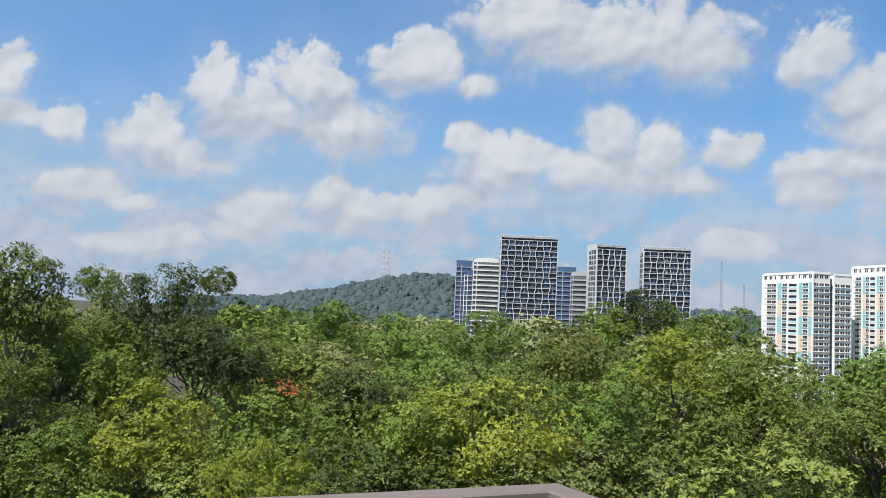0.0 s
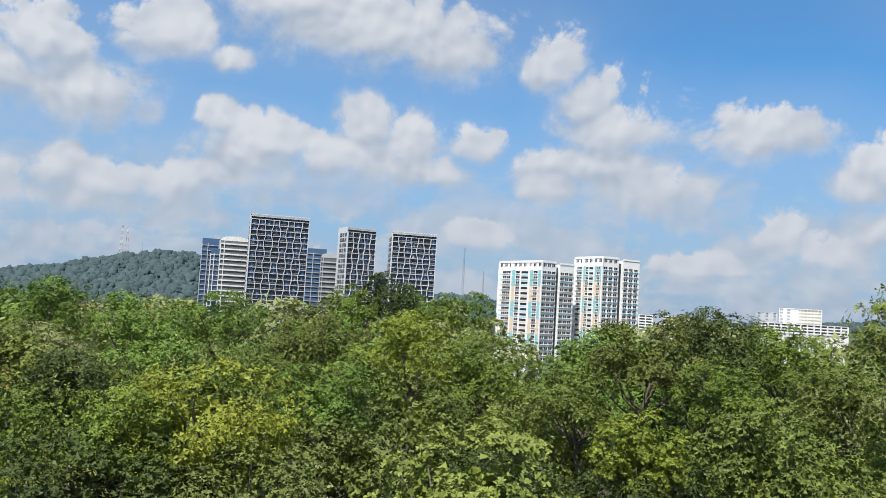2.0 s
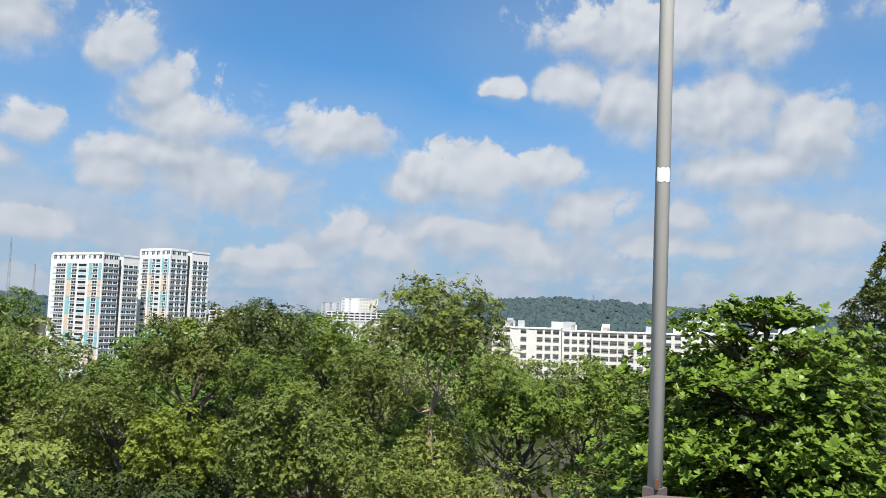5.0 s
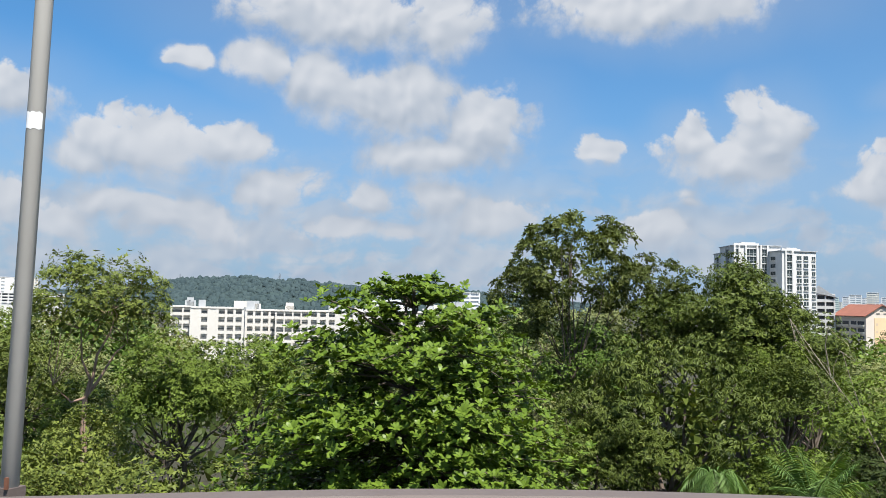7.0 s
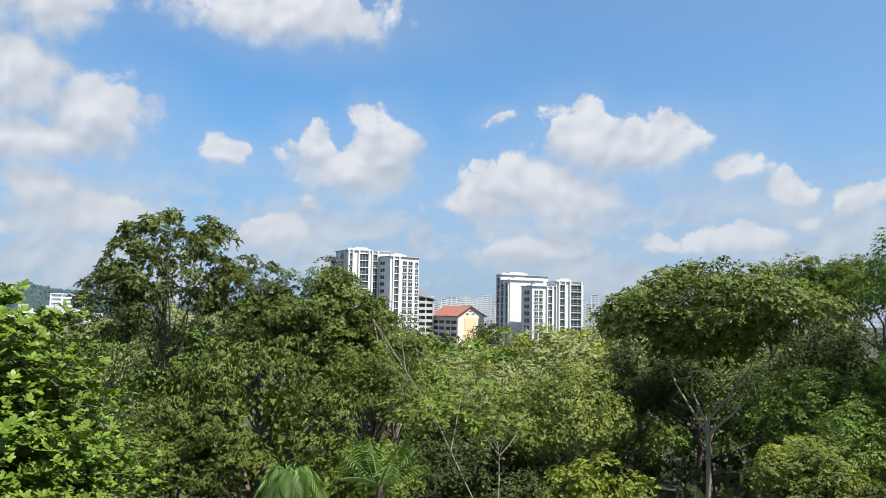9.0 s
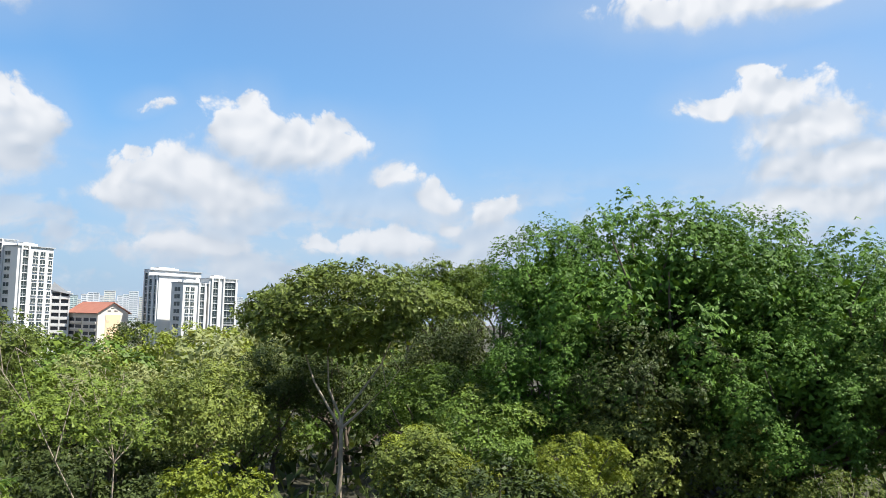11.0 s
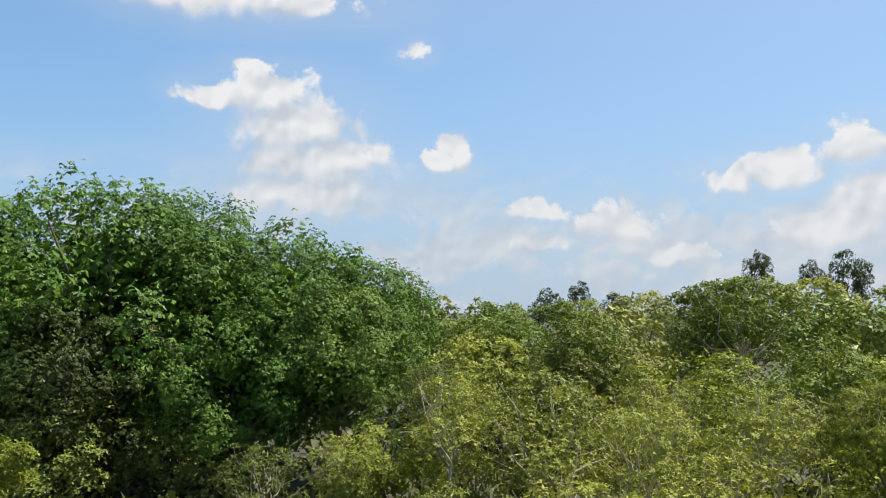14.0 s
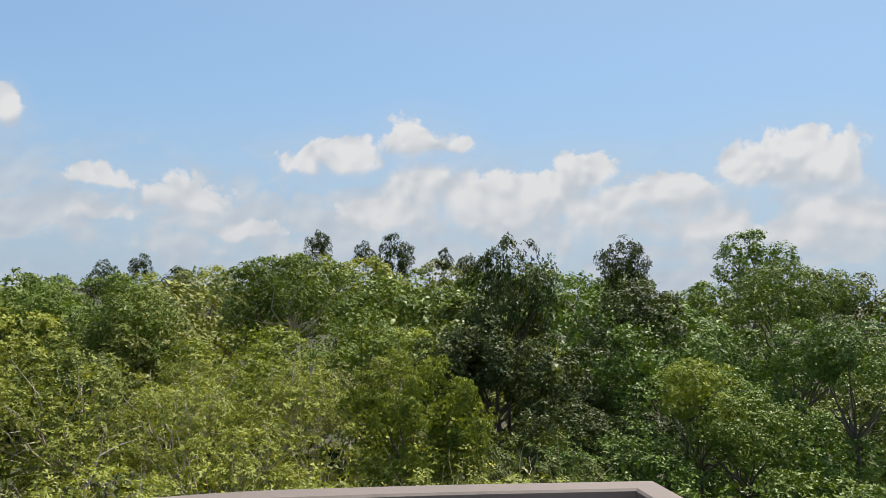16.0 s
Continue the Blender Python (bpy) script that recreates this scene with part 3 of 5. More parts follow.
def forked_tree(label, colour, x, y, fork_z, yaw, limbs, crown, radius, leaf_len, leaves, trunk_r, bark, inner=700, twigs=26):
    """A tree whose limbs show: limbs as lines of (right, up) from the fork, seen along yaw; crown: (right, up, half width, half height)."""
    base = ground_z(x, y)
    root = tagged(new("forked_tree"), label, "tree", "forest trees")
    root.matrix_world = pose(x, y, base, 0, 0, yaw)
    h = fork_z - base
    pieces = [(bend((0, 0, 0), (0, 0, h), 0, 7) * np.array([0.25, 0.25, 1]), np.linspace(trunk_r * 1.2, trunk_r * 0.85, 7))]
    for k, line in enumerate(limbs):
        side = 0.6 * (-1) ** k
        pieces.append(([(r, side * i / max(1, len(line) - 1), h + u) for i, (r, u) in enumerate(line)], np.linspace(trunk_r * 0.62, trunk_r * 0.22, len(line))))
    lobes = []
    cx, cz, rx, rz = crown
    while len(lobes) < 85:
        d = unit(rng.normal(size=3))
        if d[2] > -0.55:
            lobes.append(np.array([cx, 0, h + cz]) + d * np.array([rx, rx * 0.8, rz]) * (0.55 + 0.35 * rng.random()))
    for p in lobes[:twigs]:
        line = limbs[int(rng.integers(len(limbs)))]
        pieces.append((bend((line[-1][0], 0.3, h + line[-1][1]), p, 0.1), np.linspace(trunk_r * 0.16, trunk_r * 0.05, 5)))
    v, f = wood(pieces)
    new("trunk", raw_mesh("trunk", v, f, bark, True)).parent = root
    me = make_crown("crown", np.array(lobes), radius, leaves, leaf_len, 0.2, 0.45, inner, 0.2, 6, 0.4, 0.65, (cx, 0, h + cz - rz), True)
    me.materials.append(LEAF[colour])
    new("crown", me).parent = root
    return root




def tiered_tree(label, colour, x, y, top, deep, wide, tiers, rosettes, leaf_len):
    """A tree of flat tiers of branches, each set with rosettes of large blunt leaves; a tuft at the top."""
    base = ground_z(x, y)
    root = tagged(new("tiered_broadleaf_tree"), label, "tree", "forest trees")
    root.matrix_world = pose(x, y, base)
    h = top - base
    pieces = [(bend((0, 0, 0), (0, 0, h - 0.3), 0, 8) * np.array([0.2, 0.2, 1]), np.linspace(0.24, 0.05, 8))]
    pos, axis = [], []
    for k in range(tiers):
        f = k / (tiers - 1)
        g = max(0.0, (k - 2) / (tiers - 3))
        z = h - 0.5 - 0.6 * k if k < 2 else h - 1.5 - (deep - 1.5) * g ** 0.95
        reach = 1.1 + 0.6 * k if k < 2 else wide * (0.52 + 0.48 * g ** 0.8)
        arms = 9 if k == 0 else int(9 + 8 * f)
        for a in range(arms):
            w = 2 * math.pi * (a + 0.8 * rng.random()) / arms + k * 1.1
            r = reach * (0.86 + 0.18 * rng.random())
            tip = np.array([math.cos(w) * r, math.sin(w) * r, z - 0.10 * r + rng.normal(0, 0.25 if k == 0 else 0.6)])
            pieces.append((bend((0, 0, z - 0.45), tip, 0.1), np.linspace(0.055, 0.015, 5)))
            count = max(6, int(rosettes * reach / (wide * arms)))
            t = 0.28 + 0.75 * rng.random(count) ** 0.7
            spread = rng.normal(0, 0.17 * reach * 2.4 / math.sqrt(arms), (count, 3)) * t[:, None] * np.array([1, 1, 0.55])
            pos.append(tip * t[:, None] + np.array([0, 0, z]) * (1 - t[:, None]) + spread + np.array([0, 0, 0.12]))
            axis.append(unit(np.array([math.cos(w), math.sin(w), 0]) * (0.35 * t)[:, None] + np.array([0, 0, 1.0]) + rng.normal(0, 0.28, (count, 3))))
    pos, axis = np.concatenate(pos), np.concatenate(axis)
    n = len(pos)
    a = unit(np.cross(axis, rng.normal(size=(n, 3))))
    b = np.cross(axis, a)
    size = leaf_len * (0.7 + 0.6 * rng.random(n))
    vs, fs, m = [], [], 0
    for k in range(7):
        w = 2 * math.pi * k / 7 + rng.normal(0, 0.25, n)
        out = a * np.cos(w)[:, None] + b * np.sin(w)[:, None]
        length = size * (0.7 + 0.5 * rng.random(n))
        v, f = leaf_rounds(pos, unit(out + axis * (0.2 + 0.6 * rng.random(n))[:, None]), axis, length, length * 0.52)
        vs.append(v)
        fs.append(f + m)
        m += len(v)
    v, f = wood(pieces)
    new("trunk", raw_mesh("trunk", v, f, BARK, True)).parent = root
    me = raw_mesh("crown", np.concatenate(vs), np.concatenate(fs))
    me.materials.append(LEAF[colour])
    new("crown", me).parent = root
    return root
tree('broad', 'dark', -22.1, 69.2, 17.8, 4.9, 1.25)
tree('broad', 'olive', -27.0, 56.2, 17.8, 3.2, 1.4)
tree('far', 'mid', -41.9, 104.4, 18.5, 3.0)
tree('sparse', 'olive', -24.5, 94.6, 18.6, 2.0)
tree('broad', 'mid', -25.4, 59.2, 13.3, 3.3)
tree('broad', 'dark', -13.8, 63.2, 12.7, 2.9)
tree('broad', 'olive', -13.5, 76.6, 13.2, 3.6)
tree('broad', 'yellow', -11.4, 39.0, 11.0, 2.6)
tree('droop', 'lime', -5.7, 34.3, 9.8, 2.2)
tree('broad', 'mid', -16.2, 41.4, 8.9, 2.4)
flowering = tree('broad', 'mid', -8.5, 52.1, 10.1, 4.2)
tuft = np.random.default_rng(9)
spots = np.array([0.9, -1.2, 9.9 - flowering.location.z]) + tuft.normal(0, 1.0, (90, 3)) * np.array([0.35, 0.25, 0.22]) + np.repeat(tuft.normal(0, 0.9, (6, 3)) * np.array([1, 0.5, 0.25]), 15, 0)
v, f = leaf_slips(spots, tuft.normal(size=(90, 3)), unit(tuft.normal(size=(90, 3))), np.full(90, 0.17), np.full(90, 0.13))
blossom = new("blossom", raw_mesh("blossom", v, f, material("orange_red_petals", (0.55, 0.09, 0.03), 0.6, vary=0.3, grain=4)))
blossom.parent = flowering
blossom["label"] = "orange-red blossoms"
tree('broad', 'dark', -4.2, 64.8, 10.8, 3.9)
tree('broad', 'yellow', 3.1, 42.9, 12.0, 4.1)
tree('broad', 'mid', -0.6, 41.0, 10.7, 2.4)
tree('broad', 'deep', -12.3, 107.2, 15.4, 4.3)
tree('broad', 'deep', -2.4, 94.9, 14.5, 5.4)
tree('broad', 'deep', 6.7, 102.8, 15.2, 5.2)
tree('broad', 'brown', 15.3, 85.7, 13.9, 5.2)
tree('broad', 'deep', 10.2, 52.1, 11.2, 3.1)
tree('broad', 'lime', 20.8, 70.1, 14.1, 3.7)
tree('far', 'dark', 37.3, 148.5, 20.1, 5.4)
tree('far', 'mid', 31.6, 149.8, 17.6, 5.0)
tree('far', 'deep', 44.9, 156.8, 17.2, 5.1)
tree('far', 'mid', 59.0, 183.8, 17.0, 8.3)
tree('far', 'deep', 69.1, 190.9, 18.3, 6.1)
tree('broad', 'mid', 26.5, 68.1, 13.1, 4.7)
tree('bigleaf', 'forest', 12.6, 32.2, 10.7, 4.1)
# dark-leaved tree added to stand for a dark gap between the crowns
tree('broad', 'dark', 16.5, 63.0, 8.5, 2.8)
tree('broad', 'olive', 27.4, 52.6, 11.5, 3.1)
tree('broad', 'brown', 33.3, 54.0, 15.0, 3.8)
tree('broad', 'dark', 46.0, 63.5, 15.9, 4.3)
tree('broad', 'mid', 53.7, 63.9, 15.2, 4.2)
tree('bigleaf', 'lime', 22.9, 36.9, 10.7, 2.5)
tree('broad', 'olive', 25.2, 30.3, 12.0, 3.5)
tree('broad', 'mid', 35.9, 27.7, 12.8, 2.5)
tree('broad', 'mid', 36.5, 49.4, 12.3, 3.1)
tree('broad', 'olive', 43.7, 45.9, 12.6, 3.4)
tree('sparse', 'rosette', 48.7, 11.0, 20.4, 3.7)
tree('sparse', 'rosette', 50.4, 6.8, 18.0, 2.1)
tree('sparse', 'rosette', 48.1, 13.4, 16.9, 2.4)
tree('broad', 'deep', 50.0, 9.6, 14.5, 3.4)
tree('broad', 'hanging', 49.6, 3.6, 18.0, 3.4)
tree('broad', 'hanging', 49.6, -0.2, 15.3, 2.9)
tree('droop', 'hanging', 36.5, 4.6, 13.9, 3.9)
tree('droop', 'hanging', 35.2, 7.0, 11.8, 2.5)
tree('broad', 'mid', 36.7, 27.6, 13.3, 3.0)
tree('broad', 'mid', 41.9, 27.2, 12.9, 2.8)
tree('broad', 'forest', 54.3, -12.3, 12.0, 3.8)
tree('far', 'lime', 151.4, -26.4, 12.4, 8.3)
tree('far', 'lime', 139.5, -34.0, 13.3, 7.6)
tree('far', 'dark', 260.8, -39.0, 12.2, 5.4)
tree('far', 'mid', 111.7, -62.7, 23.7, 4.3)
tree('far', 'mid', 108.7, -67.5, 23.8, 4.1)
tree('bigleaf', 'olive', 42.2, -21.2, 9.3, 2.7)
tree('bigleaf', 'lime', 34.5, -8.6, 9.8, 2.1)
tree('broad', 'mid', 33.9, 0.4, 10.3, 2.5)
tree('bigbroad', 'shade', 55.6, -52.0, 25.4, 12.3)
tree('bigbroad', 'shade', 42.9, -60.5, 22.3, 9.9)
tree('bigbroad', 'shade', 51.9, -58.5, 24.9, 9.5)
tree('bigbroad', 'shade', 60.5, -44.5, 23.6, 6.6)
tree('broad', 'lime', 39.7, -30.6, 8.9, 2.5)
tree('bigleaf', 'olive', 41.4, -22.2, 8.4, 2.9)
tree('far', 'mid', 112.7, -60.6, 23.5, 7.7)
tree('scrub', 'straw', 20.8, -45.7, 11.7, 2.5)
tree('scrub', 'straw', 16.2, -47.6, 11.8, 4.2)
tree('scrub', 'straw', 10.2, -47.2, 10.5, 3.3)
tree('broad', 'mid', 24.2, -85.9, 15.3, 5.6)
tree('broad', 'mid', 37.0, -92.1, 15.4, 5.9)
tree('scrub', 'straw', 5.0, -48.9, 11.5, 2.7)
tree('umbrella', 'mid', 10.7, -103.6, 20.0, 7.6)
tree('droop', 'lime', -1.4, -42.5, 12.1, 3.4)
tree('far', 'dark', 22.2, -303.3, 37.2, 4.9, 1.5)
tree('far', 'dark', -6.2, -304.0, 36.9, 6.8, 1.5)
tree('far', 'dark', 5.4, -304.0, 34.0, 4.0, 1.5)
tree('far', 'dark', -23.9, -303.0, 32.4, 3.6, 1.5)
tree('far', 'dark', -32.3, -292.1, 29.6, 5.0, 1.6)
tree('far', 'dark', 109.9, -389.1, 30.6, 5.2, 1.5)
tree('far', 'dark', 118.9, -365.4, 26.5, 7.5, 1.5)
tree('far', 'dark', 85.9, -364.3, 24.7, 9.3)
tree('broad', 'dark', -9.6, -65.7, 20.0, 3.4, 1.9)
tree('broad', 'dark', -8.0, -61.9, 13.5, 4.4)
tree('far', 'dark', -27.4, -95.3, 21.9, 2.9, 1.6)
tree('far', 'deep', -60.6, -130.4, 26.4, 6.3)
tree('broad', 'mid', -36.1, -75.6, 18.9, 4.7)
tree('broad', 'deep', -18.3, -55.1, 13.9, 4.4)
tree('broad', 'lime', -16.2, -45.2, 11.9, 2.2)
tree('broad', 'mid', -17.5, -42.4, 10.8, 2.5)
tree('broad', 'deep', -25.6, -47.1, 14.3, 2.7)
tree('far', 'mid', -60.6, -107.8, 19.5, 3.3)
tree('broad', 'mid', 1.8, -74.5, 13.0, 6.3)
tree('broad', 'dark', -4.9, -62.3, 12.4, 3.2)
tree('broad', 'mid', 14.0, -108.7, 18.2, 7.8)
tree('broad', 'olive', 18.4, -53.4, 11.9, 3.4)
# two low dark-leaved trees, added to deepen the shade below the big tree
tree('broad', 'dark', 49.8, -41.9, 3.7, 3.8)
tree('broad', 'dark', 42.4, -46.8, 3.4, 3.2)
tree('scrub', 'olive', 33.0, -44.1, 6.9, 3.0)
tree('scrub', 'straw', 25.4, -42.0, 8.4, 2.2)
tree('scrub', 'olive', 22.9, -47.8, 12.1, 2.4)
tree('broad', 'deep', 54.0, -32.6, 9.3, 3.7)
tree('far', 'mid', 118.7, -59.9, 23.0, 4.4)
tree('far', 'mid', 114.1, -68.4, 24.1, 4.0)
tree('broad', 'dark', -17.5, 64.3, 13.6, 3.5)
tree('broad', 'olive', -24.7, 63.9, 14.1, 3.4)
tree('broad', 'mid', -19.8, 57.2, 11.7, 2.7)
tree('broad', 'olive', -23.4, 49.0, 12.2, 2.3)
tree('broad', 'hanging', 48.6, 2.3, 16.4, 3.2)
tree('broad', 'hanging', 49.5, 5.8, 15.8, 2.6)
tree('broad', 'deep', 66.5, -34.8, 11.2, 4.8)
tree('broad', 'dark', 72.0, -41.4, 15.2, 4.8)
tree('broad', 'mid', 58.6, -4.9, 11.7, 3.4)
# big tree's low boughs: dark leaves put in for shade, deep green for sun
tree('bigbroad', 'dark', 51.4, -46.2, 16.1, 7.7)
tree('bigbroad', 'shade', 43.6, -53.7, 15.2, 7.3)
tree('bigbroad', 'deep', 36.6, -58.6, 17.0, 6.3)
tree('bigbroad', 'shade', 57.1, -40.7, 15.1, 5.6)
tree('broad', 'dark', -12.3, -59.0, 12.2, 4.1)
tree('broad', 'dark', -20.9, -71.2, 16.4, 4.6)
tree('broad', 'dark', -10.8, -51.2, 9.3, 2.9)
tree('broad', 'dark', -14.2, -49.2, 9.0, 2.7)
tree('broad', 'deep', -28.2, -57.2, 14.1, 3.1)
tree('broad', 'mid', 46.6, 0.5, 13.5, 1.8)
tree('broad', 'hanging', 44.6, -0.2, 12.7, 1.9)
tree('broad', 'hanging', 49.8, 2.2, 17.7, 1.7)
tree('broad', 'hanging', 48.9, 0.4, 16.3, 1.9)
tree('broad', 'hanging', 48.8, -1.5, 14.3, 1.7)
tree('broad', 'hanging', 48.8, 1.8, 14.7, 2.8)
tree('bigbroad', 'shade', 39.6, -67.2, 19.7, 6.6)
tree('broad', 'dark', 77.1, -30.3, 12.4, 5.1)
tree('broad', 'dark', 78.7, -25.7, 12.9, 4.4)
tree('broad', 'dark', 76.9, -43.1, 13.5, 5.3)
tree('broad', 'dark', 78.2, -38.6, 10.6, 5.2)
tree('far', 'mid', 103.2, -67.3, 23.0, 5.9)
tree('far', 'deep', 110.6, -64.8, 22.4, 5.3)
tree('far', 'mid', -17.8, 151.8, 14.0, 6.2)
tree('far', 'deep', -25.9, 150.6, 14.0, 6.1)
tree('far', 'mid', -59.9, 129.1, 14.2, 5.6)
tree('far', 'olive', -9.5, 152.6, 13.2, 6.3)
tree('bigbroad', 'shade', 46.8, -65.9, 21.4, 8.1)
tree('bigbroad', 'shade', 60.1, -61.7, 23.9, 11.3)
tree('broad', 'forest', 34.6, 31.8, 9.3, 2.9)
tree('broad', 'lime', 47.3, -24.3, 8.4, 2.9)
tree('broad', 'yellow', 45.5, -25.6, 7.1, 2.4)
forked_tree('mossy green tree with a pale forked trunk and dense crown', 'hanging', 65.7, -26.7, 5.8, -129.1,
            [[(0.0, 0.0), (-1.14, 1.56), (-2.56, 3.7), (-3.37, 5.69), (-3.84, 7.02)], [(0.0, 0.0), (-0.14, 1.09), (-1.09, 3.22), (-1.23, 6.07), (-0.9, 7.97)], [(0.0, 0.0), (0.05, 1.23), (1.47, 2.99), (3.13, 5.36), (4.08, 7.97)], [(0.0, 0.0), (1.71, 1.56), (3.6, 3.46)]],
            (0.2, 9.1, 9.3, 4.1), 1.9, 0.34, 36000, 0.21, FAWN_BARK, 900, 10)
forked_tree('green tree with an open crown on reddish bare limbs', 'forest', 40.6, 37.6, 9.1, -34.3,
            [[(0.0, 0.0), (-0.69, -0.25), (-1.7, 0.8)], [(0.0, 0.0), (0.33, 1.12), (0.47, 2.5), (1.12, 3.84), (1.27, 4.71)], [(0.0, 0.0), (0.69, 0.91), (1.6, 2.5), (2.28, 3.08)], [(0.0, 0.0), (0.18, 1.09), (-0.36, 2.18), (-0.54, 3.99)]],
            (0.2, 5.5, 4.7, 2.8), 1.15, 0.21, 14000, 0.17, RED_BARK, 250)

forked_tree('sparse green tree with a leaning pale bare trunk', 'mid', 40.5, -4.6, 6.8, -89.9,
            [[(0.0, 0.0), (-1.0, 2.0), (-1.8, 3.7), (-3.1, 5.6), (-4.6, 7.9)], [(-1.8, 3.7), (-2.3, 5.2), (-2.7, 6.6)], [(-1.0, 2.0), (-0.7, 3.4), (-0.4, 4.9)], [(-3.1, 5.6), (-3.3, 6.8), (-3.2, 7.6)]],
            (-1.2, 3.6, 3.0, 2.6), 0.9, 0.17, 3600, 0.05, FAWN_BARK, 0, 9)
forked_tree('thin green bush with a fan of pale bare twigs', 'mid', 42.2, -6.1, 8.3, -89.9,
            [[(0.0, 0.0), (-1.0, 1.4), (-2.5, 3.9)], [(0.0, 0.0), (-0.7, 2.0), (-1.4, 4.4)], [(0.0, 0.0), (-0.3, 2.0), (-0.5, 4.1)], [(0.0, 0.0), (0.4, 1.5), (0.7, 3.1)], [(0.0, 0.0), (0.7, 0.7), (1.3, 1.8)], [(-0.7, 2.0), (-1.5, 2.8), (-1.9, 3.7)], [(-0.3, 2.0), (0.2, 2.8), (0.3, 3.9)]],
            (-0.3, 1.6, 2.8, 1.9), 0.8, 0.16, 4200, 0.045, FAWN_BARK, 0, 14)
tiered_tree('bright green tiered tree with rosettes of large glossy leaves', 'bright', 26.7, 11.3, 15.8, 7.6, 5.9, 16, 1050, 0.19)
for x, y, fork, limbs in ((19.7, -43.0, 7.1, [[(0.0, 0.0), (-0.9, 1.2), (-1.5, 2.4), (-1.9, 4.0)], [(-0.9, 1.2), (-0.1, 2.1), (0.5, 2.5)], [(-0.9, 1.2), (-2.2, 1.5), (-3.0, 1.4)], [(-1.5, 2.4), (-0.8, 3.2), (-0.6, 4.1)]]),
                          (5.1, -46.9, 7.4, [[(0.0, 0.0), (-0.5, 1.6), (-0.7, 3.6)], [(0.0, 0.0), (0.7, 1.8), (1.3, 3.9)], [(-0.5, 1.6), (0.3, 2.6), (0.5, 3.8)]]),
                          (13.5, -43.2, 6.0, [[(0.0, 0.0), (0.4, 1.2), (0.6, 2.6)], [(0.0, 0.0), (-0.9, 0.8), (-1.5, 1.9)], [(0.4, 1.2), (1.2, 1.6), (2.0, 1.8)]]),
                          (5.6, -43.8, 6.4, [[(0.0, 0.0), (-0.7, 0.9), (-1.4, 2.0)], [(0.0, 0.0), (0.9, 0.9), (1.7, 1.5)], [(0.0, 0.0), (0.2, 1.4), (-0.1, 2.4)]])):
    forked_tree('scrubby tree with crooked bare pale branches', 'straw', x, y, fork, -163.8, limbs, (-0.2, 1.4, 2.0, 1.3), 0.6, 0.16, 1500, 0.085, PALE_BARK, 0, 4)

# ---- the rest of the forest: trees in between, never higher than the tree line ----
LINE_AZ = (40, 28, 22, 15, 12, 5, -4, -10, -14, -20, -22, -26, -30, -36, -41, -44, -50, -52, -60, -64, -70, -74, -84, -92, -95, -104, -108, -114, -122, -130, -146, -151, -156, -159.5, -162, -165, -168, -170, -173, -176, -179, -181, -186, -190, -193, -197, -199.5, -203, -206, -209, -213, -225)
LINE_EL = (2, 2, 1.2, 1, .4, -.2, -.4, .2, .8, .6, -1.6, -2.8, -.3, .6, -.5, -.2, -.2, -2.4, -2.9, -1.8, -.6, .5, 1.5, -.5, -1.9, -.9, 1.2, 2.6, 3.2, 3, 2.7, 2.3, 1.5, .8, 1.4, 1.2, 1.3, 2, 2.7, 2.8, 2.5, 3.2, 2.7, 2.8, 1.8, 2, 1.5, 1.6, 2.6, 2.2, 2.1, 2)


def tree_line(az):
    return float(np.interp(-az, [-a for a in LINE_AZ], LINE_EL))


def canopy_el(d, az):
    """How high the crowns reach at a distance, in degrees seen from the deck."""
    low = float(np.interp(d, (22, 30, 40, 52, 70, 100, 160, 260, 420), (-15, -10.5, -7.6, -5.6, -3.4, -1.6, -0.2, 0.8, 1.2)))
    lift = 1.6 * ease(-az, 100.0, 160.0) * ease(d, 45.0, 120.0) + 0.9 * ease(-az, 166.0, 174.0) * ease(d, 120.0, 220.0)
    return min(low + lift, tree_line(az) - 0.1)


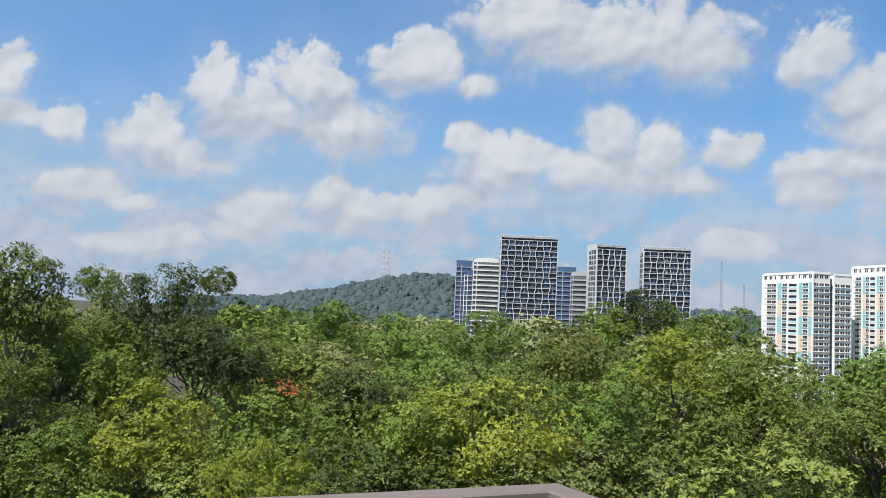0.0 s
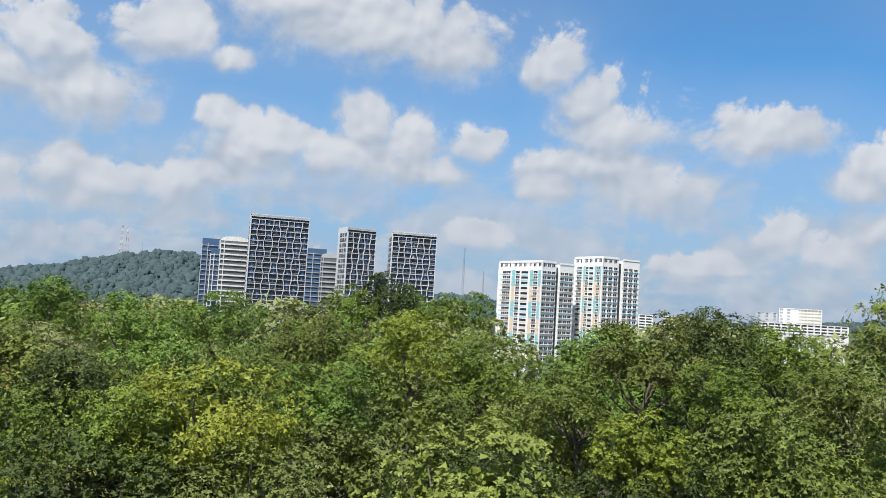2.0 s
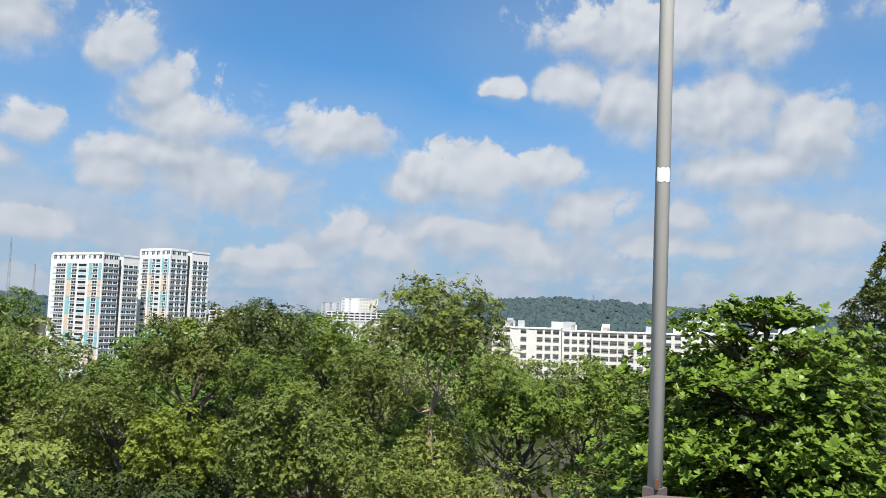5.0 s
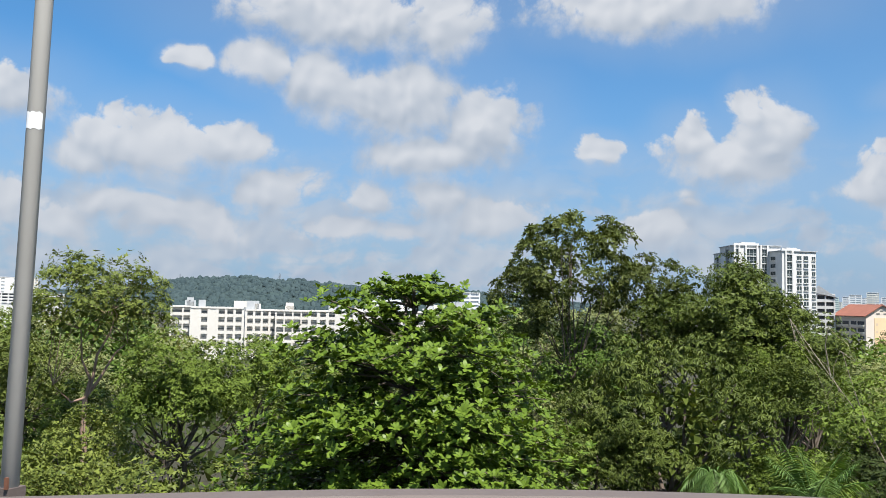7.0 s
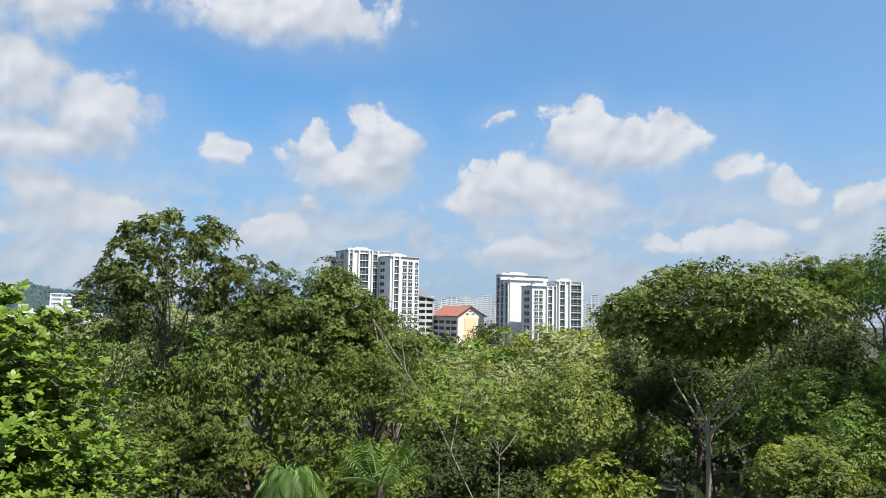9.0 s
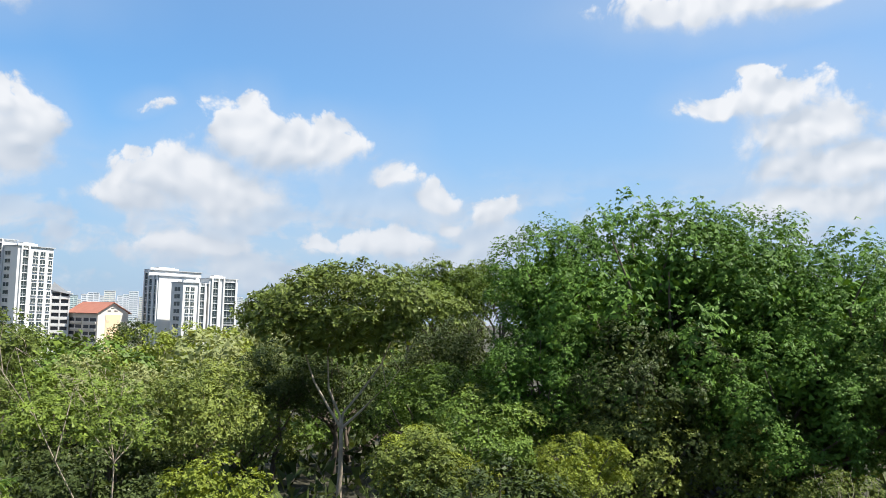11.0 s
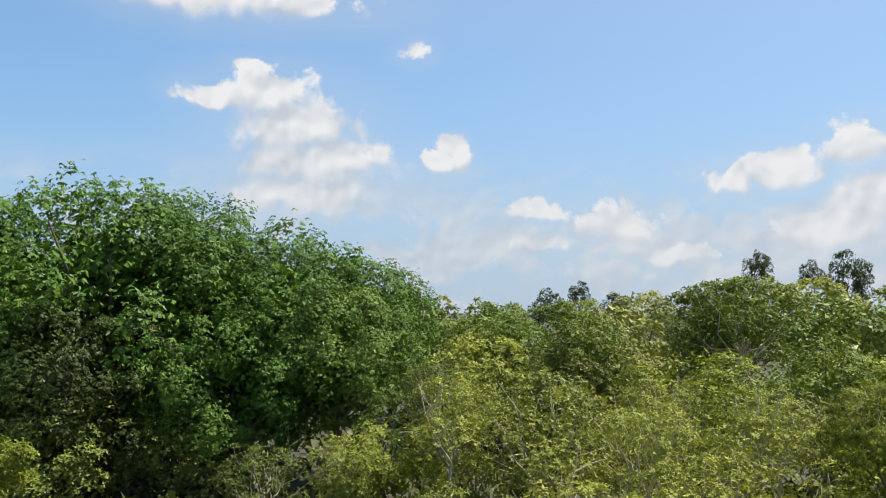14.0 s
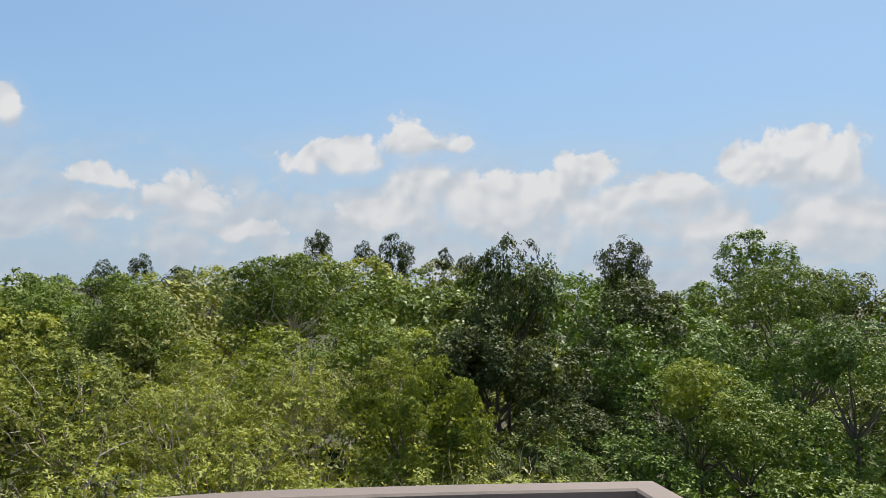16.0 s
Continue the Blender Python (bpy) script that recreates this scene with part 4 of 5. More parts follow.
OPEN = ((-12.0, -18.0, 60.0), (8.5, 4.5, 50.0), (-122.0, -146.0, 56.0), (-104.0, -118.0, 74.0), (-82.5, -92.0, 33.0), (-46.8, -48.4, 40.0))   # gaps in front of trunks and palms
fill = np.random.default_rng(21)
for d0, d1, step, kinds in ((23, 31, 7.0, 1), (31, 42, 7.5, 1), (42, 56, 8.5, 1), (56, 76, 10.0, 0), (76, 105, 12.0, 0), (105, 150, 14.5, 0), (150, 215, 18.0, 0), (215, 320, 24.0, 0)):
    mid = (d0 + d1) / 2
    az = 36.0
    while az > -222.0:
        az -= math.degrees(step / mid) * (0.75 + 0.5 * fill.random()) * (0.55 if -190 < az < -148 and d0 < 55 else 0.8 if -190 < az < -148 and d0 < 75 else 1.0)
        d = d0 + (d1 - d0) * fill.random()
        el = canopy_el(d, az) - (0.7 if d < 56 else 0.0) - (1.6 if d < 80 else 0.5 if d < 150 else 0.25) * fill.random()
        x, y, _ = polar(az, d)
        top = 15.0 + d * math.tan(radians(el))
        base = ground_z(x, y)
        if top - base < 3.0 or any(a1 < az < a0 and d < far for a0, a1, far in OPEN):
            continue
        if d > 55 and any(d > q + 5 and abs(az - a) < 0.45 * w and lo + 0.8 < el < hi - 0.5 for q, a, w, hi, lo in standing):
            continue
        radius = min(step * (0.62 + 0.25 * fill.random()), (top - base) * 0.62)
        hot = ease(-az, 145.0, 165.0) * (1.0 - ease(-az, 186.0, 194.0)) * (1.0 - 0.7 * ease(d, 60.0, 90.0))
        if fill.random() < hot:
            colours = ["straw", "olive", "straw", "mid", "straw", "moss"]
        elif az < -186.0:
            colours = ["dark", "deep", "mid", "mid", "deep", "olive"]
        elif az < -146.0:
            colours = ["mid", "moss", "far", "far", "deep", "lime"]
        elif az > 12.0 and d < 80.0:
            colours = ["olive", "mid", "rosette", "dark", "forest", "olive"]
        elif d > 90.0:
            # haze-tinted leaves for many of the trees beyond 90 m
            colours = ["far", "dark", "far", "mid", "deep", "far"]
        else:
            # nearer than 60 m mostly dark leaves, in place of shaded gaps between crowns
            colours = ["dark", "forest", "dark", "dark", "rosette", "dark"] if d < 60 else ["dark", "deep", "mid", "forest", "olive", "mid"]
        kind = ("scrub" if hot > 0.5 and fill.random() < 0.9 else "broad") if d < 70 else "far" if d < 105 else "distant"
        if kind == "scrub":
            radius = min(radius, 3.4)
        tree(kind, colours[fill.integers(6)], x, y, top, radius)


# low growth between the trunks
n = 30000
az = np.radians(40.0 - 265.0 * fill.random(n))
far_off = 9.0 + 150.0 * fill.random(n) ** 0.9
feet = np.stack([-np.sin(az) * far_off, np.cos(az) * far_off, np.zeros(n)], 1)
feet[:, 2] = [ground_z(x, y) for x, y, _ in feet]
feet[:, 2] += fill.random(n) ** 1.5 * 1.8 - 0.1
long = (0.45 + 0.5 * fill.random(n)) * (0.7 + far_off / 70.0)
v, f = leaf_slips(feet, unit(fill.normal(size=(n, 3)) + np.array([0, 0, 0.8])), unit(fill.normal(size=(n, 3)) + np.array([0, 0, 0.6])), long, long * 0.6)
tagged(new("undergrowth", raw_mesh("undergrowth", v, f, LEAF["dark"])), "dark green undergrowth on the forest floor", "undergrowth", kind="stuff")

# ---- buildings ----
EYE = 15.0
WHITE = material("white_painted_wall", (0.672, 0.668, 0.652), 0.8, vary=0.10, grain=0.4)
CREAM = material("cream_wall", (0.652, 0.613, 0.534), 0.8, vary=0.12, grain=0.4)
GREY = material("grey_wall", (0.416, 0.436, 0.454), 0.8, vary=0.15, grain=0.3)
TURQUOISE = material("turquoise_panel", (0.26, 0.50, 0.53), 0.7, vary=0.12, grain=0.6)
PALE_BLUE = material("pale_blue_panel", (0.50, 0.70, 0.76), 0.7, vary=0.1, grain=0.6)
TAN = material("tan_panel", (0.66, 0.53, 0.40), 0.7, vary=0.12, grain=0.6)
PEACH = material("peach_wall", (0.72, 0.65, 0.57), 0.8, vary=0.1, grain=0.4)
ORANGE = material("orange_wall", (0.80, 0.60, 0.38), 0.8, vary=0.1, grain=0.4)
ROOF = material("orange_tile_roof", (0.34, 0.135, 0.09), 0.8, vary=0.25, grain=2.0)
# dark glass, and also the shade in recesses put in as colour
DARK = material("dark_glass_and_shade", (0.050, 0.054, 0.066), 0.5, vary=0.4, grain=0.35)
GLASS = material("dark_window_glass", (0.05, 0.06, 0.075), 0.12, vary=0.3, grain=0.3)
BLUE = material("blue_glass", (0.075, 0.135, 0.24), 0.3, vary=0.35, grain=0.25)
TINTED = material("tinted_glass", (0.15, 0.16, 0.165), 0.3, vary=0.35, grain=0.3)
# near-black colour in place of the shade inside windows and balconies
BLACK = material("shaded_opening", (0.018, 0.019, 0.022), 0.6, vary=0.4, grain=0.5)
PAINT = material("fresh_white_wall", (0.781, 0.771, 0.747), 0.8, vary=0.07, grain=0.4)
GREEN_GLASS = material("green_tinted_glass", (0.055, 0.075, 0.080), 0.25, vary=0.4, grain=0.35)
# white lattice, greyed in its colour for the shade on the tower fronts
LATTICE = material("shade_greyed_lattice", (0.52, 0.54, 0.57), 0.7, vary=0.12, grain=0.4)
OFF_WHITE = material("weathered_off_white_wall", (0.722, 0.692, 0.638), 0.85, vary=0.2, grain=0.25)
# walls and openings of far buildings, lightened in colour for the haze before them
HAZE_WHITE = material("hazed_far_wall", (0.791, 0.811, 0.821), 0.9, vary=0.08, grain=0.1)
HAZE_CREAM = material("hazed_far_cream_wall", (0.751, 0.741, 0.672), 0.9, vary=0.08, grain=0.1)
HAZE_GREEN = material("hazed_far_green_wall", (0.613, 0.712, 0.672), 0.9, vary=0.08, grain=0.1)
HAZE_SHADE = material("hazed_far_opening", (0.50, 0.55, 0.60), 0.9, vary=0.2, grain=0.1)
STEEL = material("galvanised_steel", (0.45, 0.46, 0.47), 0.45, 0.6, vary=0.2, grain=6)
# red of the far masts, with the dulling of haze in its colour
RED = material("hazed_red_paint", (0.36, 0.17, 0.16), 0.5, vary=0.2, grain=3)
ROOFTOP = material("concrete_roof", (0.40, 0.40, 0.39), 0.9, vary=0.2, grain=0.5)


def place(az, d, viewer=(2.1, 2.7)):
    x, y, _ = polar(az, d)
    return x + viewer[0], y + viewer[1]


def height(el, d):
    return EYE + d * math.tan(radians(el))


def width(a0, a1, d):
    return d * 2 * math.tan(radians(abs(a1 - a0) / 2))


def block_root(name, label, category, az, d, phi, z0, viewer=(2.1, 2.7), group=""):
    """The near corner of a building: its right front runs along +x, its left front along +y."""
    x, y = place(az, d, viewer)
    root = new(name)
    root.matrix_world = pose(x, y, z0, 0, 0, az + phi)
    return tagged(root, label, category, group)


def solid(name, parent, mat, *boxes):
    bm = bmesh.new()
    for b in boxes:
        box(bm, *b)
    return part(name, bm, mat, parent)


def shared(name, mats, *boxes):
    """A mesh of boxes, each with the number of its material."""
    bm = bmesh.new()
    for k, *b in boxes:
        n = len(bm.faces)
        box(bm, *b)
        bm.faces.ensure_lookup_table()
        for f in bm.faces[n:]:
            f.material_index = k
    me = bpy.data.meshes.new(name)
    bm.to_mesh(me)
    bm.free()
    for m in mats:
        me.materials.append(m)
    return me


SILL = {}    # the sill that goes with a window's mesh


def put(name, mesh, parent, face, u, z, out=0.0):
    """A piece on the right front (face 0) or the left front (face 1), u along it."""
    ob = new(name, mesh)
    ob.parent = parent
    ob.matrix_basis = pose(u, -out, z) if face == 0 else pose(-out, u, z, 0, 0, -90)
    if mesh.name in SILL:
        new("sill", SILL[mesh.name]).parent = ob
    return ob


def pane_mesh(w, h, glass=None, sill=True, trim=None):
    me = shared("window", [glass or GLASS, trim or WHITE], (0, -w / 2, -0.06, 0, w / 2, 0.02, h), (1, -0.05, -0.10, 0, 0.05, 0.02, h))
    if sill:
        SILL[me.name] = shared("sill", [trim or WHITE], (0, -w / 2 - 0.1, -0.45, -0.30, w / 2 + 0.1, 0.02, -0.02))
    return me


# honeycomb towers: dark glass fronts behind a white lattice
def honeycomb_tower(az, d, front, side, top, floors, columns, phi=6.0):
    storey = 3.25
    tall = floors * storey
    root = block_root("honeycomb_tower", "grey residential tower with a white honeycomb lattice front", "tower", az, d, phi, top - tall, group="honeycomb towers")
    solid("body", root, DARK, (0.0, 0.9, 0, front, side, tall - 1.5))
    solid("roof", root, ROOFTOP, (0.5, 1.5, tall - 1.5, front - 0.5, side, tall - 0.6))
    solid("side_wall", root, LATTICE, (-0.5, 0.4, 0, 0.0, side, tall))
    solid("crown_beam", root, LATTICE, (-0.5, -0.3, tall - 0.45, front + 0.3, 0.5, tall), (0, -0.1, tall - 1.7, front, 0.5, tall - 1.5))
    slab = shared("slab", [LATTICE], (0, 0, 0, -0.12, front, 0.9, 0.22))
    wide = front / columns
    r = random.Random(int(front * 10))
    shift = [[(0.30 if (k // 1 + c) % 2 else -0.30) * wide * 0.40 * (0.7 + 0.3 * r.random()) if 0 < c < columns else 0.0 for k in range(floors + 1)] for c in range(columns + 1)]
    for k in range(1, floors):
        put("slab", slab, root, 0, 0.0, k * storey, 0.0)
    for c in range(columns + 1):
        bm = bmesh.new()
        group = 0.0
        for k in range(floors - 1):
            a, b = c * wide + shift[c][k // 2], c * wide + shift[c][(k + 1) // 2]
            v = [bm.verts.new(p) for p in ((a - 0.18, -0.25, k * storey), (a + 0.18, -0.25, k * storey), (b + 0.18, -0.25, (k + 1) * storey), (b - 0.18, -0.25, (k + 1) * storey),
                                           (a - 0.22, 0.9, k * storey), (a + 0.22, 0.9, k * storey), (b + 0.22, 0.9, (k + 1) * storey), (b - 0.22, 0.9, (k + 1) * storey))]
            for f in ((0, 1, 2, 3), (0, 3, 7, 4), (1, 5, 6, 2)):
                bm.faces.new([v[i] for i in f])
        bmesh.ops.remove_doubles(bm, verts=bm.verts, dist=0.01)
        part("fin", bm, LATTICE, root)
    rail = shared("balcony", [GREY, GLASS], (1, 0.3, 0.1, 0.2, wide - 0.3, 0.16, 1.1), (0, 0.3, 0.08, 1.1, wide - 0.3, 0.18, 1.2))
    sash = shared("pane", [BLUE, GREY], (0, wide * 0.25, 0.8, 0.3, wide * 0.75, 0.88, 2.8), (1, wide * 0.48, 0.76, 0.3, wide * 0.52, 0.89, 2.8))
    curtain = shared("blind", [GREY], (0, 0.8, 0.75, 0.4, wide * 0.6, 0.88, 2.6))
    for k in range(1, floors - 1):
        for c in range(columns):
            if r.random() < 0.42:
                put("balcony", rail, root, 0, c * wide, k * storey)
            if r.random() < 0.45:
                put("pane", sash, root, 0, c * wide, k * storey)
            if r.random() < 0.04:
                put("blind", curtain, root, 0, c * wide, k * storey)
    small = pane_mesh(3.0, 2.3, DARK, False)
    if side > 8:
        for k in range(1, floors - 1):
            for u in (2.6, 6.6, 10.6):
                put("side_window", small, root, 1, u, k * storey + 0.5, 0.55)
    return root


D1 = 500.0
honeycomb_tower(-3.99, D1, width(-3.99, -7.97, D1), 14.0, height(5.45, D1), 26, 8, 2.0)
honeycomb_tower(-10.71, D1, width(-10.71, -12.77, D1) * 1.05, 16.0, height(5.03, D1), 24, 5, 21.0)
honeycomb_tower(-13.88, D1, width(-13.88, -17.02, D1) * 1.01, 14.0, height(4.93, D1), 24, 7, 8.0)


def glass_tower(label, az0, az1, d, el, glass, wall, box_az=None, rounded=False, storey=3.3, depth=14.0):
    top = height(el, d)
    tall = top + 25.0
    w = width(az0, az1, d)
    root = block_root("glass_tower", label, "tower", az0, d, 0.0, -25.0)
    solid("body", root, glass, (0, 0, 0, w, depth, tall - (3.0 if rounded else 0)))
    if rounded:
        bm = bmesh.new()
        rim = [(w * (0.5 - 0.5 * math.cos(math.pi * i / 12)), tall - 3.0 + 3.0 * math.sin(math.pi * i / 12) ** 0.6) for i in range(13)]
        lo, hi = [bm.verts.new((x, -0.1, z)) for x, z in rim], [bm.verts.new((x, depth, z)) for x, z in rim]
        for i in range(12):
            bm.faces.new((lo[i], lo[i + 1], hi[i + 1], hi[i]))
        bm.faces.new(lo[::-1])
        part("vaulted_roof", bm, wall, root)
    slab = shared("slab", [wall], (0, -0.1, -0.55, 0, w + 0.1, 0.05, 0.9 if glass is not BLUE else 0.35))
    for k in range(1, int(tall / storey)):
        put("slab", slab, root, 0, 0.0, k * storey)
    fin = shared("fin", [wall], (0, -0.25, -0.6, 0, 0.25, 0.02, tall - 3.2))
    for u in (0.0, w * 0.35, w) if glass is BLUE else (0.0, w * 0.14, w):
        put("fin", fin, root, 0, u, 0.0)
    if box_az:
        a, b = (width(az0, q, d) for q in box_az)
        solid("plant_room", root, GREY, (a, 2, tall, b, 9, tall + 2.6))
    return root


glass_tower("tall blue glass tower with grey slabs", -0.87, -1.98, 560, 3.5, BLUE, GREY, (-1.7, -2.05))
glass_tower("lower blue glass tower with white slabs", -1.48, -2.12, 545, 2.84, BLUE, WHITE)
glass_tower("cream residential tower with a vaulted top", -2.08, -3.95, 530, 3.75, TINTED, WHITE, None, True)
glass_tower("blue glass tower with a dark plant room", -7.9, -9.31, 570, 3.33, BLUE, GREY, (-8.36, -8.79))
glass_tower("grey glass tower with pale slabs", -8.95, -10.05, 545, 3.05, TINTED, GREY, None, True)
link = block_root("low_podium", "low white podium building between the towers", "building", -12.6, 520, 0.0, -20.0)
solid("body", link, WHITE, (0, 0, 0, 14, 12, height(1.75, 520) + 20))
solid("glazing", link, BLUE, (1, -0.2, height(1.0, 520) + 20, 13, 0.1, height(1.5, 520) + 20))


# public housing slab blocks with bands of turquoise and tan
def housing_block(az, d, phi, right, left, el, floors, label):
    storey = 2.8
    top = height(el, d)
    tall = floors * storey + 5.0
    root = block_root("housing_block", label, "apartment block", az, d, phi, top - tall, group="housing blocks")
    solid("body", root, PAINT, (0, 0, 0, right * 0.42, left, tall - 1.2))
    solid("stair_core", root, PAINT, (right * 0.42, 2.2, 0, right * 0.55, left, tall - 2.2))
    solid("wing", root, PAINT, (right * 0.55, 0.6, 0, right, left, tall - 1.4))
    solid("parapet", root, PAINT, (-0.2, -0.2, tall - 1.2, right * 0.42, 0.1, tall), (-0.2, 0.1, tall - 1.2, 0.1, left, tall))
    solid("wing_parapet", root, PAINT, (right * 0.55, 0.4, tall - 1.4, right, 0.7, tall - 0.4))
    solid("roof", root, ROOFTOP, (0.1, 0.1, tall - 1.3, right * 0.42, left, tall - 1.1))
    # dark sheet at the back of the recess stands for the shade in it
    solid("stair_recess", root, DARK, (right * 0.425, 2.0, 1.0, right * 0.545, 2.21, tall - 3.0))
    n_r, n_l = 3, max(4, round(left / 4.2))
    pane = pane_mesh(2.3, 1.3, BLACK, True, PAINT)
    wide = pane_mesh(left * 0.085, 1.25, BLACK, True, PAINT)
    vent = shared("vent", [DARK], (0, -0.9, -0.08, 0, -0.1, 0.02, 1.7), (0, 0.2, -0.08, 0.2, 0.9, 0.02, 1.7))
    rib = shared("rib", [PAINT], (0, -0.35, -0.55, 0, 0.35, 0.02, tall - 1.0))
    for u in (0.0, 0.29, 0.70, 1.0):
        put("rib", rib, root, 1, left * u, 0.0)
    for k in range(floors):
        z = tall - 5.0 - (k + 1) * storey + 1.0
        band = (k // 3) % 2
        tint, pale = (TURQUOISE, PALE_BLUE) if band == 0 else (TAN, PEACH)
        solid("spandrel", root, pale, (0.25, -0.1, z - 0.95, right * 0.41, 0.02, z - 0.35))
        solid("spandrel", root, pale, (right * 0.56, 0.5, z - 0.95, right - 0.2, 0.62, z - 0.35))
        solid("recess_panel", root, tint, (right * 0.43, 1.2, z - 0.9, right * 0.465, 2.1, z + 1.4))
        for i in range(n_r):
            put("window", pane, root, 0, right * (0.07 + 0.135 * i), z)
            put("window", pane, root, 0, right * (0.63 + 0.135 * i), z, -0.6)
        for u in (0.145, 0.55, 0.77, 0.865):
            put("window", wide, root, 1, left * u, z)
        # black sheet on the solid wall stands for the balcony's shaded opening
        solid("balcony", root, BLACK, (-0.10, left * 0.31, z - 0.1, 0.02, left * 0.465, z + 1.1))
        for u0, u1, strong in ((0.02, 0.085, True), (0.20, 0.27, True), (0.31, 0.465, False), (0.61, 0.69, True), (0.92, 0.985, False)):
            solid("side_panel", root, tint if strong else pale, (-0.12, left * u0, z - 1.0, 0.02, left * u1, z + (1.6 if strong else -0.12)))
        solid("side_spandrel", root, pale, (-0.10, left * 0.10, z - 0.95, 0.02, left * 0.19, z - 0.40))
        solid("side_spandrel", root, pale, (-0.10, left * 0.50, z - 0.95, 0.02, left * 0.60, z - 0.40))
        solid("side_spandrel", root, PAINT if band == 0 else PEACH, (-0.10, left * 0.72, z - 0.95, 0.02, left * 0.91, z - 0.40))
    for i in range(n_r + n_l):
        put("vent", vent, root, 0 if i < n_r else 1, right * (0.07 + 0.13 * i) if i < n_r else left * (i - n_r + 0.5) / n_l, tall - 3.2)
    return root


D2 = 420.0
housing_block(-24.57, D2, 40.0, width(-24.57, -26.91, D2) / math.cos(radians(40)), width(-21.36, -24.57, D2) / math.sin(radians(40)), 3.50, 22, "white housing block with turquoise and tan bands")
housing_block(-28.73, D2 + 12, 40.0, width(-28.73, -31.45, D2) / math.cos(radians(40)), width(-26.7, -28.73, D2) / math.sin(radians(40)), 4.0, 22, "taller white housing block with turquoise and tan bands")


# white apartment blocks with tall glazed bays
def white_tower(az, d, phi, right, left, el, bays_r, bays_l, label, z_foot=-22.0, viewer=(3.86, 0.5)):
    """bays: (from, to, kind) as shares of the front; kind g: tall glazing, w: paired windows, s: small windows."""
    top = height(el, d)
    tall = top - z_foot
    storey = 3.05
    root = block_root("white_apartment_block", label, "apartment block", az, d, phi, z_foot, viewer, "white apartment blocks")
    solid("body", root, WHITE, (0, 0, 0, right, left, tall - 0.6))
    solid("roof_slab", root, GREY, (-0.5, -0.5, tall - 0.6, right + 0.4, left, tall - 0.25))
    floors = int((tall - 1.5) / storey)
    for face, length, bays in ((0, right, bays_r), (1, left, bays_l)):
        for a, b, kind in bays:
            u, w = length * (a + b) / 2, length * (b - a)
            n = max(2, round(w / 1.7))
            mesh = {"g": shared("glazing", [GREEN_GLASS, WHITE, GREY], (0, -w / 2, -0.12, 0, w / 2, 0.02, 2.7), (1, -w / 2, -0.45, 2.7, w / 2, 0.02, 3.05), (2, -w / 2, -0.16, 0.9, w / 2, 0.02, 1.0),
                                *[(2, -w / 2 + w * q / n - 0.06, -0.18, 0, -w / 2 + w * q / n + 0.06, 0.02, 2.7) for q in range(n + 1)]),
                    "w": pane_mesh(w * 0.86, 1.7, GREEN_GLASS, True), "s": pane_mesh(w * 0.8, 1.5, GREEN_GLASS, True)}[kind]
            for k in range(floors):
                put({"g": "glazing", "w": "window", "s": "small_window"}[kind], mesh, root, face, u, tall - 1.6 - (k + 1) * storey + (0.0 if kind == "g" else 0.6))
            if kind == "g":
                jamb = shared("pilaster", [WHITE], (0, -0.35, -0.6, 0, 0.35, 0.02, tall - 0.3))
                for edge in (a, b):
                    put("pilaster", jamb, root, face, length * edge, 0.0)
    solid("parapet", root, WHITE, (0.2, 0.2, tall - 0.25, right * 0.55, 0.6, tall + 0.5), (right * 0.2, 1.5, tall - 0.25, right * 0.5, 5.0, tall + 1.0))
    return root


V3 = (3.86, 0.5)
D3 = 350.0
C, S = math.cos(radians(32)), math.sin(radians(32))
white_tower(-91.9, D3, 32, width(-91.9, -93.98, D3) / C, 14, 4.0, ((0.10, 0.30, "g"), (0.42, 0.58, "w"), (0.62, 0.78, "w"), (0.86, 0.99, "s")), ((0.3, 0.6, "s"),), "white apartment block with glazed bays")
white_tower(-88.9, D3 + 3, 20, width(-88.9, -91.9, D3) / math.cos(radians(20)), 16, 4.38, ((0.02, 0.12, "g"), (0.26, 0.50, "g"), (0.58, 0.72, "g"), (0.86, 0.94, "s")), ((0.2, 0.5, "g"),), "taller white apartment block with blue glazing")
white_tower(-88.2, D3 + 16, 20, 9.0, 10, 3.85, ((0.2, 0.5, "s"),), ((0.2, 0.6, "g"),), "white stair tower of the apartment block")
white_tower(-101.97, D3, 32, width(-101.97, -103.55, D3) / C, width(-101.2, -101.97, D3) / S, 2.05, ((0.10, 0.27, "w"), (0.31, 0.48, "w"), (0.66, 0.9, "g")), ((0.2, 0.75, "w"),), "white apartment wing with paired windows")
white_tower(-100.4, D3 + 14, 32, width(-100.4, -102.9, D3) / C, width(-99.7, -100.4, D3) / S, 2.45, ((0.5, 0.6, "s"),), ((0.1, 0.4, "g"), (0.5, 0.9, "g")), "stepped white apartment wing")
white_tower(-99.82, D3 + 30, 32, width(-99.82, -103.5, D3) / C, width(-99.46, -99.82, D3) / S, 2.82, ((0.6, 0.7, "s"),), ((0.1, 0.9, "g"),), "rear white apartment wing")
white_tower(-103.65, D3 + 6, 24, width(-103.65, -105.59, D3) / math.cos(radians(24)), 10, 2.38, ((0.10, 0.32, "g"), (0.5, 0.93, "g")), ((0.2, 0.7, "s"),), "white apartment wing with wide glazing")


